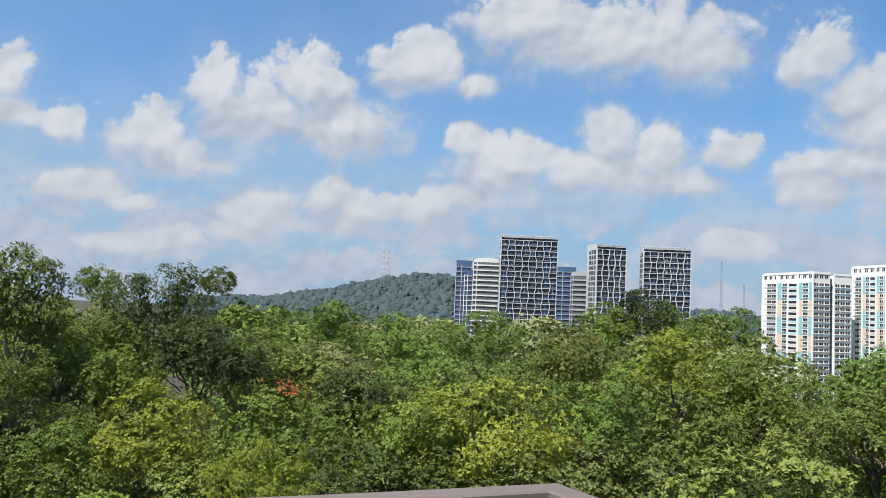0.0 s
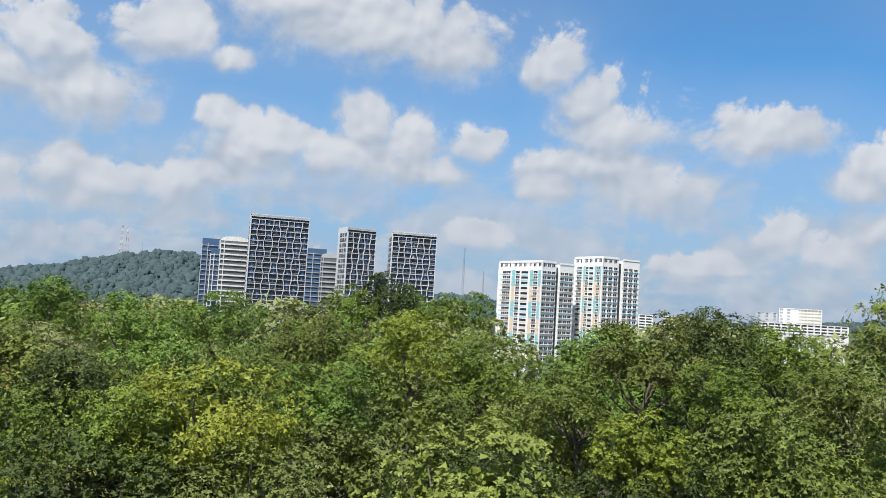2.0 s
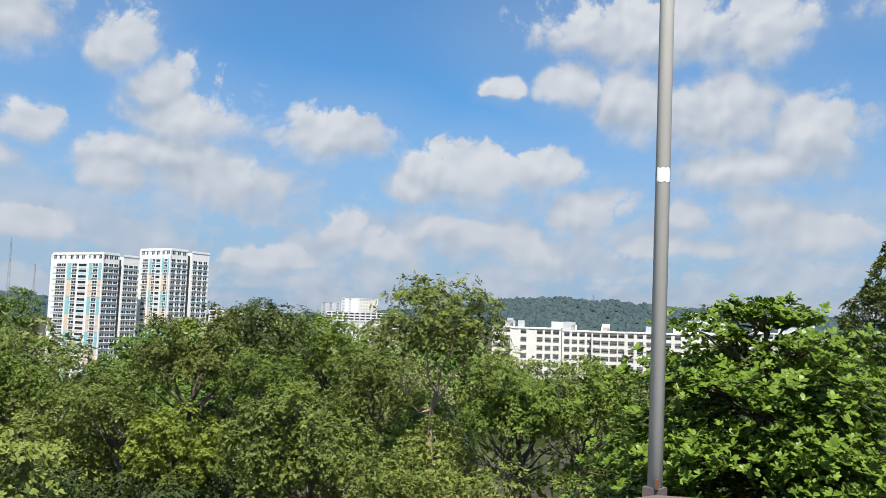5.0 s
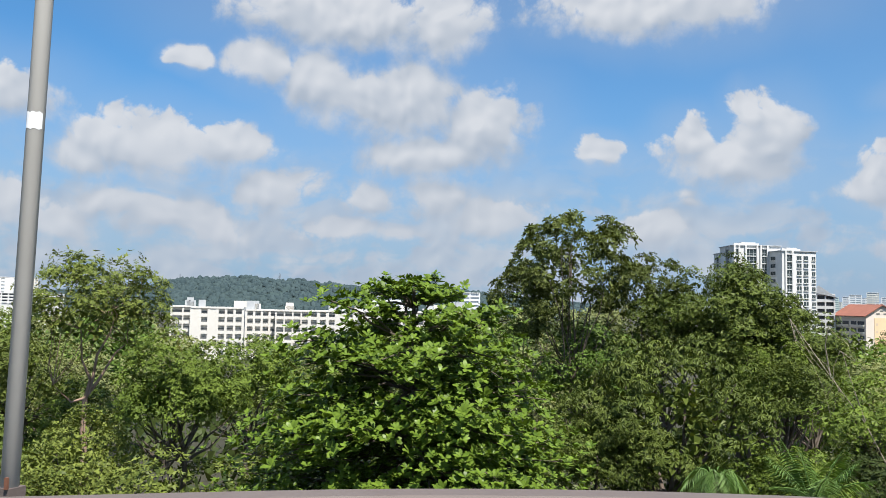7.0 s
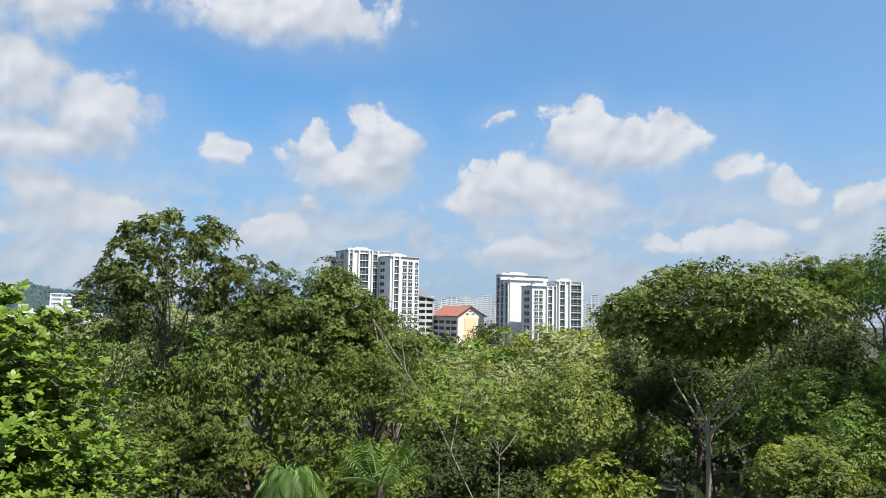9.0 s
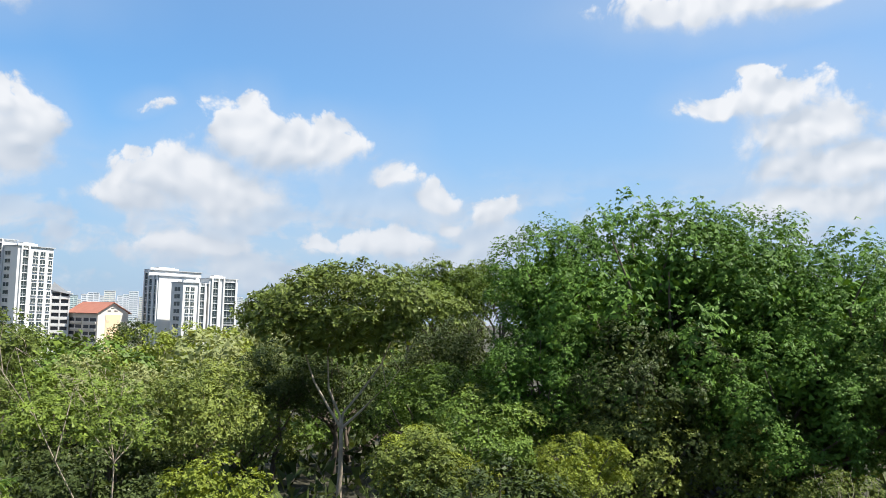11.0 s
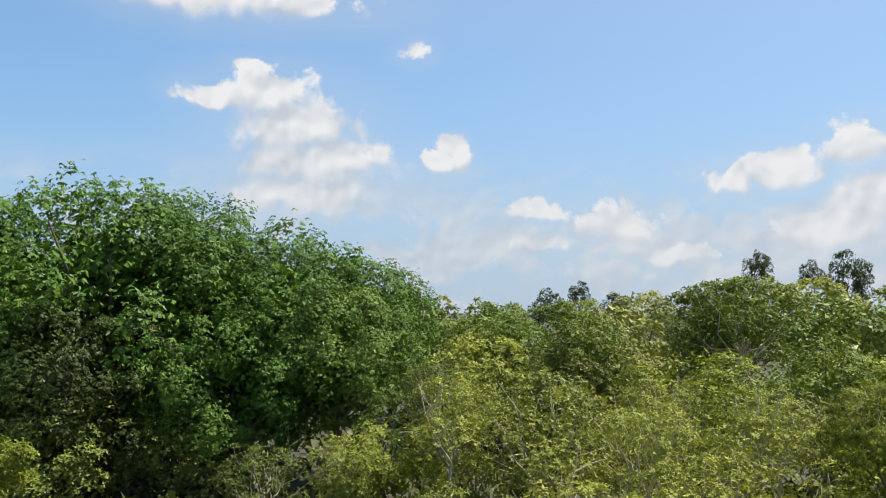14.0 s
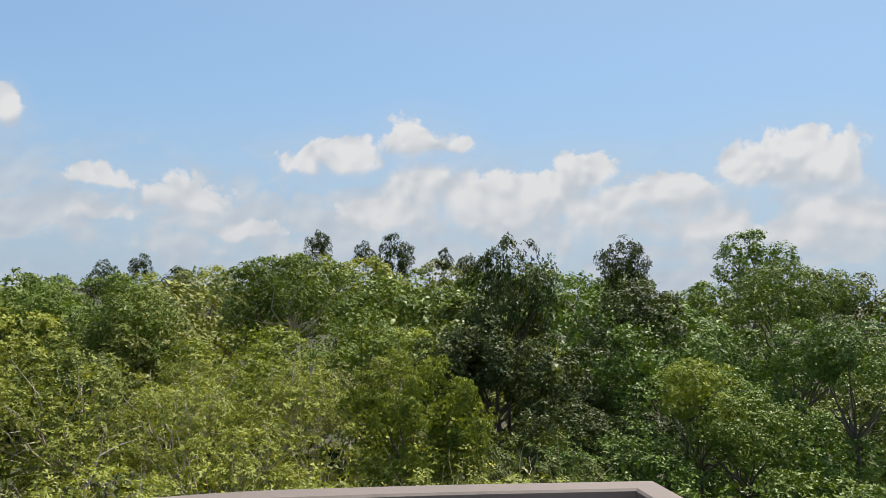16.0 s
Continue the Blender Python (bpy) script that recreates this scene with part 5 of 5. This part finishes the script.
# slab behind, with open corridors
def corridor_block(az0, az1, d, el, floors, label, viewer=V3, wall=None, storey=3.0, depth=11.0, phi=0.0, dark=None, foot=None, name="corridor_block"):
    wall = wall or WHITE
    top = height(el, d)
    w = width(az0, az1, d) / math.cos(radians(phi))
    foot = foot if foot is not None else top - floors * storey - 1.2
    tall = top - foot
    root = block_root(name, label, "building", az0, d, phi, foot, viewer)
    solid("body", root, wall, (0, 1.0, 0, w, depth, tall - 1.0))
    parapet = shared("parapet", [wall], (0, 0, 0, 0, w, 0.9, 1.25))
    gap = 1.6 if storey < 3.2 else 1.0
    # dark strip along each corridor stands for its shade; the institute's is tinted glass
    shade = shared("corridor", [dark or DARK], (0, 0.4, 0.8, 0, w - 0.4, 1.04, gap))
    lintel = shared("lintel", [wall], (0, 0.1, 0.7, 0, w - 0.1, 1.02, storey - 1.25 - gap))
    for k in range(floors):
        z = tall - 1.0 - (k + 1) * storey
        put("parapet", parapet, root, 0, 0.0, z)
        put("corridor", shade, root, 0, 0.0, z + 1.25)
        put("lintel", lintel, root, 0, 0.0, z + 1.25 + gap)
    pier = 0.3 + 0.35 * (int(-az0 * 10) % 3) / 2
    post = shared("pier", [wall], (0, -pier, -0.1, 0, pier, 1.0, tall - 1.0))
    bays = max(2, int(w / (6.0 if storey < 3.2 else 3.2)))
    blank = shared("wall_panel", [wall], (0, -w / bays / 2, -0.02, 0, w / bays / 2, 1.0, tall - 1.0))
    mix = random.Random(int(-az0 * 37))
    for i in range(bays + 1):
        put("pier", post, root, 0, w * i / bays, 0.0)
        if i < bays and storey >= 3.2 and mix.random() < 0.24:
            put("wall_panel", blank, root, 0, w * (i + 0.5) / bays, 0.0)
    solid("roof_slab", root, wall, (-0.3, -0.3, tall - 1.0, w + 0.3, depth, tall - 0.4))
    return root


slab = corridor_block(-93.95, -95.0, 395, 1.2, 15, "white slab block with dark corridors")
gable_bm = bmesh.new()
gw, gz = width(-93.95, -95.0, 395), height(1.2, 395) - (height(1.2, 395) - 15 * 3.0 - 1.2)
gv = [gable_bm.verts.new(p) for p in ((-1, -0.6, gz), (gw + 1, -0.6, gz - 2), (gw * 0.1, -0.6, gz + 3.4), (-1, 11, gz), (gw + 1, 11, gz - 2), (gw * 0.1, 11, gz + 3.4))]
for f in ((0, 1, 2), (3, 5, 4), (0, 2, 5, 3), (2, 1, 4, 5)):
    gable_bm.faces.new([gv[i] for i in f])
part("pitched_roof", gable_bm, GREY, slab)
# small housing block: gable end to the sun, open galleries on its long side, ridge running back
small = block_root("small_housing_block", "small cream housing block with an orange tile roof", "apartment block", -96.75, 380, 35.0, -19.0, V3)
gw, gd, gz = 15.2, 21.0, 33.0
solid("body", small, PEACH, (0, 0, 0, gw, gd, gz))
gable_bm = bmesh.new()
gv = [gable_bm.verts.new((x, y, z)) for y in (0, gd) for x, z in ((0, gz), (gw, gz), (gw * 0.47, gz + 4.2))]
for f in ((0, 1, 2), (3, 5, 4), (0, 2, 5, 3), (1, 4, 5, 2)):
    gable_bm.faces.new([gv[i] for i in f])
part("gable", gable_bm, PEACH, small)
roof_bm = bmesh.new()
rv = [roof_bm.verts.new((x, y, z)) for y in (-0.9, gd + 0.6) for x, z in ((-1.3, gz - 0.5), (gw * 0.47, gz + 4.5), (gw + 1.3, gz - 0.5))]
for f in ((0, 1, 4, 3), (1, 2, 5, 4)):
    roof_bm.faces.new([rv[i] for i in f])
ro = part("tile_roof", roof_bm, ROOF, small)
ro.modifiers.new("thickness", "SOLIDIFY").thickness = 0.35
solid("painted_panel", small, ORANGE, (gw * 0.25, -0.15, 0, gw * 0.74, 0.02, gz - 1.2))
gable_vent = shared("gable_vent", [TINTED], (0, -0.8, -0.12, 0, 0.8, 0.02, 0.5))
for u, z in ((0.36, 0.3), (0.58, 0.3), (0.47, 1.5)):
    put("gable_vent", gable_vent, small, 0, gw * u, gz + z)
end_pane = shared("end_window", [TAN], (0, -0.5, -0.24, 0, 0.5, -0.13, 1.0))
# each gallery: a dark strip painted for its shade, a parapet and a post
gallery = shared("gallery", [DARK, PEACH], (0, -4.4, -0.05, 0, 4.4, 0.02, 1.5), (1, -4.6, -0.5, -0.9, 4.6, 0.02, 0.0), (1, -0.2, -0.4, 0, 0.2, 0.02, 1.5))
for k in range(10):
    for u in (0.32, 0.66):
        put("end_window", end_pane, small, 0, gw * u, 1.6 + k * 3.0)
    for u in (0.26, 0.75):
        put("gallery", gallery, small, 1, gd * u, 1.8 + k * 3.0)

# long white institute row beyond the trees
V2 = (2.6, 2.4)
D4 = 330.0
for a0, a1, el, fl, dd, phi, text in ((-51.0, -52.5, -0.45, 6, 12, 0, "white end block of the institute with plain walls"), (-52.3, -55.7, -0.5, 6, 0, 0, "white institute block with ribbon windows"),
                                      (-55.9, -58.0, -0.62, 6, 22, 10, "white institute wing with open galleries"), (-57.9, -60.2, -0.62, 6, 16, 0, "white institute wing with barred galleries"),
                                      (-60.2, -63.9, -0.60, 6, 6, -6, "long white institute wing with galleries"), (-64.0, -68.2, -0.55, 4, 26, 0, "low white institute hall"), (-68.1, -73.2, -0.35, 5, 60, 0, "far white institute wing")):
    row = corridor_block(a0, a1, D4 + dd, el, fl, text, V2, wall=OFF_WHITE, storey=3.3, phi=phi, dark=TINTED, name="institute_block")
    r = random.Random(int(-a0 * 10))
    lo = height(el, D4 + dd) - row.location.z
    w = width(a0, a1, D4 + dd)
    for _ in range(max(2, int(w / 7))):
        x, s = r.random() * w * 0.85, 2 + 4 * r.random()
        solid("roof_room", row, OFF_WHITE if r.random() < 0.6 else GREY, (x, 3, lo - 0.4, x + s, 7, lo + 1.0 + 2.2 * r.random()))
tower = corridor_block(-64.29, -66.6, 520, 0.78, 9, "white block of flats behind the institute", V2, wall=HAZE_WHITE, dark=HAZE_SHADE, foot=-25.0)
tower = corridor_block(-70.0, -72.0, 640, 0.85, 9, "far white block of flats", V2, wall=HAZE_WHITE, dark=HAZE_SHADE, foot=-25.0)

# far towers on a white podium, and the town on the horizon
for a0, a1, el, mat, text in ((-38.9, -40.1, 0.78, GREY, "far grey office tower with glass bands"), (-40.26, -41.6, 1.1, WHITE, "far white tower with glass strips"), (-41.5, -42.75, 1.09, CREAM, "far pale tower with window rows")):
    corridor_block(a0, a1, 900, el, 12, text, V2, wall=mat, storey=3.3, dark=HAZE_SHADE, foot=-30.0, name="far_tower")
corridor_block(-39.2, -44.3, 880, 0.12, 3, "far long white podium building", V2, foot=-30.0, name="far_podium")
town = random.Random(5)
az = -94.3
while az > -108.5:
    wide_az = 0.28 + 0.4 * town.random()
    d = 1250 + 500 * town.random()
    el = 0.5 + 0.8 * town.random() + (0.2 if az < -105 else 0)
    corridor_block(az, az - wide_az, d, el, 14, "distant block of flats paled by haze", V3, wall=town.choice([HAZE_WHITE, HAZE_WHITE, HAZE_WHITE, HAZE_CREAM, HAZE_GREEN]), storey=3.1, dark=HAZE_SHADE, foot=-40.0, name="distant_flats")
    az -= wide_az * (0.55 + 0.6 * town.random())
for a in (-31.4, -33.0, -34.6):
    corridor_block(a, a - 0.9, 900, 0.12, 5, "far low white building", (1.6, 3.2), foot=-30.0, name="far_low_building")


# lattice masts
def mast(az, d, el0, el1, label, red=True, w=6.0):
    x, y = place(az, d)
    z0, z1 = height(el0, d), height(el1, d)
    root = tagged(new("radio_mast"), label, "mast")
    root.location = (x, y, z0)
    tall = z1 - z0
    n = 12
    for i in range(n):
        bm = bmesh.new()
        a, b = w * (1 - 0.75 * i / n) / 2, w * (1 - 0.75 * (i + 1) / n) / 2
        h0, h1 = tall * i / n, tall * (i + 1) / n
        t = w * 0.03
        for sx, sy in ((1, 1), (1, -1), (-1, -1), (-1, 1)):
            v = [bm.verts.new((sx * a + ox, sy * a + oy, h0)) for ox, oy in ((-t, -t), (t, -t), (t, t), (-t, t))] + [bm.verts.new((sx * b + ox, sy * b + oy, h1)) for ox, oy in ((-t, -t), (t, -t), (t, t), (-t, t))]
            for f in ((0, 1, 5, 4), (1, 2, 6, 5), (2, 3, 7, 6), (3, 0, 4, 7)):
                bm.faces.new([v[q] for q in f])
        box(bm, -b, -t, h1 - t, b, t, h1 + t)
        box(bm, -t, -b, h1 - t, t, b, h1 + t)
        part("section", bm, RED if red and i % 2 else (WHITE if red else STEEL), root)
    return root


mast(4.2, 2350, 1.5, 3.9, "red and white lattice radio mast", True, 9.0)
mast(3.86, 2360, 1.5, 3.9, "red and white lattice radio mast", True, 9.0)
mast(2.9, 2360, 2.0, 2.9, "thin grey radio mast", False, 5.0)
mast(-19.07, 1500, -1.8, 4.06, "grey lattice radio mast", False, 5.5)
mast(-20.5, 1500, -1.8, 2.5, "slim grey radio mast", False, 4.5)
mast(-57.9, 3000, 1.2, 1.85, "grey lattice mast on the hill", False, 10.0)
mast(-51.3, 3000, 1.2, 1.6, "grey lattice mast on the hill", False, 8.0)

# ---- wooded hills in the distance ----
# the blue haze of distance is put into the hill's own colour
HILL = material("haze_tinted_woods", (0.036, 0.062, 0.060), 0.95, vary=0.4, grain=0.075, bump=0.0, other=(0.026, 0.046, 0.048))


# crowns carry the same haze in both their greens
CROWNS = leaf_material("haze_tinted_crowns", (0.027, 0.045, 0.053), (0.060, 0.088, 0.090), 0.8, 0.0)


def hill_crowns(surface, cols, rows_):
    """Rounded crowns, uneven and close together, over the slope of a far hill."""
    r = np.random.default_rng(31)
    pts = np.array(surface).reshape(rows_, cols, 3)
    n = 6500
    j = rows_ * (0.04 + 0.58 * r.random(n))
    i = r.integers(0, cols - 1, n)
    k = j.astype(int)
    part_way = (j - k)[:, None]
    foot = pts[k, i] * (1 - part_way) + pts[k + 1, i] * part_way + r.normal(0, 4.0, (n, 3)) * np.array([1, 1, 0.2])
    turn6 = np.arange(6) * math.pi / 3
    shape = [(0, 0, 1.0)] + [(0.72 * math.cos(a), 0.72 * math.sin(a), 0.66) for a in turn6] + [(math.cos(a + 0.5), math.sin(a + 0.5), -0.5) for a in turn6]
    tri = [(0, 1 + k, 1 + (k + 1) % 6) for k in range(6)] + [(1 + k, 7 + k, 1 + (k + 1) % 6) for k in range(6)] + [(1 + (k + 1) % 6, 7 + k, 7 + (k + 1) % 6) for k in range(6)]
    size = 3.0 + 9.0 * r.random(n) ** 2.2
    v = foot[:, None] + np.array(shape)[None] * size[:, None, None] * np.array([1.15, 1.15, 0.9]) * (1 + r.normal(0, 0.26, (n, 13, 1)))
    f = (np.arange(n)[:, None, None] * 13 + np.array(tri)[None]).reshape(-1, 3)
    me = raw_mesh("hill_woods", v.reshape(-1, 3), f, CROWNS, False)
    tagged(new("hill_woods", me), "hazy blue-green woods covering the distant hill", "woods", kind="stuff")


def hill(label, d, shape, span):
    """A wooded ridge: its crest follows the heights given, with the bumps of single crowns."""
    az, el = [s[0] for s in shape], [s[1] for s in shape]
    cols, rows_ = 400, 46
    verts, faces = [], []
    for j in range(rows_):
        f = j / (rows_ - 1)
        for i in range(cols):
            a = az[0] + (az[-1] - az[0]) * i / (cols - 1)
            crest = float(np.interp(-a, [-q for q in az], el)) - 0.14
            dist = d * (0.82 + 0.30 * f)
            z = -30 + (height(crest, d) + 30) * math.sin(f * math.pi / 2 / 0.6 if f < 0.6 else math.pi / 2 * (1 + 0.25 * (f - 0.6))) ** 1.2
            x, y, _ = polar(a, dist)
            bump = noise.noise(Vector((x, y, z)) * 0.06) * 10 + noise.noise(Vector((x, y, z)) * 0.02) * 9 + abs(noise.noise(Vector((x, y, z)) * 0.15)) * 9
            verts.append((x, y, z + bump * (0.3 + 0.7 * f)))
    for j in range(rows_ - 1):
        for i in range(cols - 1):
            a = j * cols + i
            faces.append((a, a + 1, a + cols + 1, a + cols))
    hill_crowns(verts, cols, rows_)
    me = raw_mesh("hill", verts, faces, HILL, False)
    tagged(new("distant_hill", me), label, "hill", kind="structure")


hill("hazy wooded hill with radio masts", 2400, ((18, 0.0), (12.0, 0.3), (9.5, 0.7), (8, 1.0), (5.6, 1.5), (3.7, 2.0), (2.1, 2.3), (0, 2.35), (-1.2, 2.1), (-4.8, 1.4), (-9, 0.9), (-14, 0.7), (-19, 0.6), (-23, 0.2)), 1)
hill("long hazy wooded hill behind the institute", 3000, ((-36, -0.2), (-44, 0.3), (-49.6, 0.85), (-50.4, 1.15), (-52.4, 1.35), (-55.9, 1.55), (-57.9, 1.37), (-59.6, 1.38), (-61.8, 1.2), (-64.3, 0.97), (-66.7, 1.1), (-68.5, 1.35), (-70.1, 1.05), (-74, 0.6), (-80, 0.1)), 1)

# ---- viewing deck: slab, curved railing, slim pole ----
DECK_Z, RAIL_Z = 13.4, 14.5
BROWN = material("brown_painted_steel", (0.140, 0.112, 0.100), 0.7, vary=0.25, grain=9, bump=0.12, other=(0.115, 0.09, 0.08))
CONCRETE = material("deck_concrete", (0.36, 0.35, 0.33), 0.85, vary=0.25, grain=2.5, bump=0.2)
POLE_PAINT = material("grey_pole_paint", (0.40, 0.385, 0.355), 0.55, vary=0.12, grain=5)
STICKER = material("white_sticker", (0.78, 0.79, 0.80), 0.5, vary=0.06, grain=9)
RUST = material("rusty_steel", (0.22, 0.09, 0.05), 0.85, vary=0.5, grain=30)


def arc(points, n=5):
    """A smooth line through the points."""
    pts = [Vector(p) for p in points]
    pts = [pts[0] * 2 - pts[1]] + pts + [pts[-1] * 2 - pts[-2]]
    out = []
    for k in range(1, len(pts) - 2):
        p0, p1, p2, p3 = pts[k - 1:k + 3]
        for i in range(n):
            t = i / n
            out.append(0.5 * (2 * p1 + (p2 - p0) * t + (2 * p0 - 5 * p1 + 4 * p2 - p3) * t * t + (3 * p1 - p0 - 3 * p2 + p3) * t ** 3))
    return out + [pts[-2]]


BAYS = [arc([(-5.2, 2.0), (-3.2, 3.55), (-1.5, 4.45), (0.22, 5.05), (1.14, 5.43)]), arc([(1.14, 5.43), (1.46, 4.85), (2.1, 3.75)], 1),
        arc([(2.1, 3.75), (3.7, 3.72), (5.17, 3.38)]), arc([(5.17, 3.38), (5.70, 2.50), (6.02, 1.72), (6.10, 1.20), (5.85, 0.25), (5.35, -1.0), (4.5, -2.6), (3.6, -4.1), (2.55, -5.45)]),
        arc([(2.55, -5.45), (1.95, -6.15), (1.14, -6.56), (0.6, -6.68), (-0.16, -6.76)]), arc([(-0.16, -6.76), (-0.21, -6.2), (-1.2, -4.9)], 1), arc([(-1.2, -4.9), (-4.0, -4.4), (-6.0, -1.6), (-5.2, 2.0)])]


def swept(name, line, section, mat, parent, z):
    """A bar of that outline (to the inside, up) along a closed level line, mitred at its corners."""
    bm = bmesh.new()
    rows_ = []
    for k, p in enumerate(line):
        d0, d1 = (p - line[k - 1]).normalized(), (line[(k + 1) % len(line)] - p).normalized()
        n = (Vector((d0.y, -d0.x)) + Vector((d1.y, -d1.x))).normalized()
        n /= max(0.4, n.dot(Vector((d0.y, -d0.x))))
        rows_.append([bm.verts.new((p.x + n.x * u, p.y + n.y * u, z + w)) for u, w in section])
    m = len(section)
    for k, a in enumerate(rows_):
        b = rows_[(k + 1) % len(rows_)]
        for i in range(m):
            bm.faces.new((a[i], a[(i + 1) % m], b[(i + 1) % m], b[i]))
    bmesh.ops.recalc_face_normals(bm, faces=bm.faces)
    return part(name, bm, mat, parent)


outline = [p for bay in BAYS for p in bay[:-1]]
deck_bm = bmesh.new()
loop = [deck_bm.verts.new((p.x * 1.03, p.y * 1.03, DECK_Z)) for p in outline]
face = deck_bm.faces.new(loop[::-1])
lower = bmesh.ops.extrude_face_region(deck_bm, geom=[face])
for v in lower["geom"]:
    if isinstance(v, bmesh.types.BMVert):
        v.co.z -= 0.35
bmesh.ops.recalc_face_normals(deck_bm, faces=deck_bm.faces)
tagged(part("deck_floor", deck_bm, CONCRETE), "raised concrete floor of the viewing deck", "floor", kind="structure")
for x, y in ((0, 0), (3, 1.5), (2.2, -3), (-3, 1.5), (-2.5, -2.5)):
    bm = bmesh.new()
    bmesh.ops.create_cone(bm, cap_ends=True, segments=20, radius1=0.3, radius2=0.3, depth=DECK_Z + 0.8 - 0.35)
    bmesh.ops.translate(bm, verts=bm.verts, vec=(x, y, (DECK_Z - 0.35 - 0.8) / 2))
    tagged(part("deck_column", bm, CONCRETE), "round concrete column under the deck", "column", kind="structure")

HAND = [(0.0, -0.05), (0.0, -0.006), (0.007, 0.0), (0.083, 0.0), (0.09, -0.006), (0.09, -0.05)]
THIN = [(0.025, -0.02), (0.025, 0.02), (0.065, 0.02), (0.065, -0.02)]
bar = shared("baluster", [BROWN], (0, -0.011, -0.056, DECK_Z + 0.12, 0.011, -0.034, RAIL_Z - 0.044))
stand = shared("post", [BROWN], (0, -0.03, -0.070, DECK_Z, 0.03, -0.02, RAIL_Z - 0.044))
railing = tagged(new("deck_railing"), "brown painted steel railing with a flat curved handrail", "railing")
swept("handrail", outline, HAND, BROWN, railing, RAIL_Z)
swept("lower_rail", outline, THIN, BROWN, railing, DECK_Z + 0.1)
for bay in BAYS:
    gone = 0.065
    for a, b in zip(bay, bay[1:]):
        length = (b - a).length
        turn = math.degrees(math.atan2(b.y - a.y, b.x - a.x))
        while gone < length:
            p = a + (b - a) * (gone / length)
            ob = new("baluster", bar)
            ob.parent = railing
            ob.matrix_basis = pose(p.x, p.y, 0, 0, 0, turn)
            gone += 0.13
        gone -= length
    for k in sorted({0, len(bay) // 2}):
        a, b = bay[k], bay[k + 1]
        ob = new("post", stand)
        ob.parent = railing
        ob.matrix_basis = pose(a.x, a.y, 0, 0, 0, math.degrees(math.atan2(b.y - a.y, b.x - a.x)))

# pole clamped to the outer face of the railing
px, py = 5.246, 3.42
pole = tagged(new("slim_pole"), "slim grey painted pole clamped to the railing", "pole")
pole.matrix_world = Matrix.Translation((px, py, RAIL_Z)) @ Matrix.Rotation(radians(0.9), 4, Vector((0.93, 0.35, 0))) @ Matrix.Translation((0, 0, -1.45))
bm = bmesh.new()
bmesh.ops.create_cone(bm, cap_ends=True, segments=28, radius1=0.0225, radius2=0.0225, depth=6.0)
bmesh.ops.translate(bm, verts=bm.verts, vec=(0, 0, 3.0))
part("shaft", bm, POLE_PAINT, pole, smooth=False).data.polygons.foreach_set("use_smooth", [True] * 30)
bm = bmesh.new()
for i in range(15):
    w = math.radians(-200 + 110 * i / 14)
    bm.verts.new((math.cos(w) * 0.0236, math.sin(w) * 0.0236, 2.387 + 0.002 * math.sin(i)))
    bm.verts.new((math.cos(w) * 0.0236, math.sin(w) * 0.0236, 2.432 + 0.002 * math.sin(i * 1.3)))
bm.verts.ensure_lookup_table()
for i in range(14):
    bm.faces.new((bm.verts[2 * i], bm.verts[2 * i + 2], bm.verts[2 * i + 3], bm.verts[2 * i + 1]))
part("sticker", bm, STICKER, pole, "white paper sticker")
solid("clamp", pole, BROWN, (-0.027, -0.027, 1.42, 0.027, 0.027, 1.455))
solid("bolt", pole, RUST, (-0.034, -0.026, 1.455, -0.026, -0.018, 1.485))


# ---- palms ----
PALM = leaf_material("palm_fronds", (0.06, 0.13, 0.03), (0.14, 0.22, 0.06), 0.35)


def palm(x, y, top, label, fronds=16, span=2.4, arch=1.0, seed=3):
    r = np.random.default_rng(seed)
    base = ground_z(x, y)
    root = tagged(new("palm"), label, "palm")
    root.location = (x, y, base)
    v, f = tube([(0, 0, 0), (0.1, 0, (top - base) * 0.5), (0, 0, top - base - 0.6)], [0.16, 0.12, 0.10], 8)
    ob = new("trunk", raw_mesh("trunk", v, f, BARK, True))
    ob.parent = root
    for k in range(fronds):
        w = 2.4 * k
        lift = 0.35 + 1.1 * (k / fronds)
        pos, along, normal, length = [], [], [], []
        out = np.array([math.cos(w), math.sin(w), 0.0])
        side = np.array([-math.sin(w), math.cos(w), 0.0])
        spine = []
        for i in range(26):
            t = i / 25
            p = np.array([0, 0, top - base - 0.6]) + out * span * (t * math.cos(lift * 0.8) + 0.1) + np.array([0, 0, span * (math.sin(lift) * 1.3 * t - arch * 1.05 * t * t)])
            spine.append(p)
            for s in (1, -1):
                pos.append(p)
                along.append(side * s * 0.9 + out * 0.55 + np.array([0, 0, -0.45 * arch]) + r.normal(0, 0.08, 3))
                normal.append(np.array([0, 0, 1.0]) + out * 0.3)
                length.append(span * 0.34 * math.sin(math.pi * (0.12 + 0.84 * t)))
        lv, lf = leaf_cards(np.array(pos), np.array(along), unit(np.array(normal)), np.array(length), np.array(length) * 0.075, 0.15)
        tv, tf = tube(spine[::5], [0.03, 0.026, 0.02, 0.014, 0.01, 0.006][:len(spine[::5])], 3)
        tris = [(a, b, c) for a, b, c, d in tf] + [(a, c, d) for a, b, c, d in tf]
        me = raw_mesh("frond", np.concatenate([lv, np.array(tv)]), np.concatenate([lf, np.array(tris) + len(lv)]), PALM)
        fr = new("frond", me)
        fr.parent = root


palm(29.9, 2.6, 10.5, "feathery green palm with arching fronds", 18, 1.45, 1.7, 3)
palm(30.9, -0.2, 10.0, "upright green palm with stiff fronds", 12, 1.7, 0.3, 4)
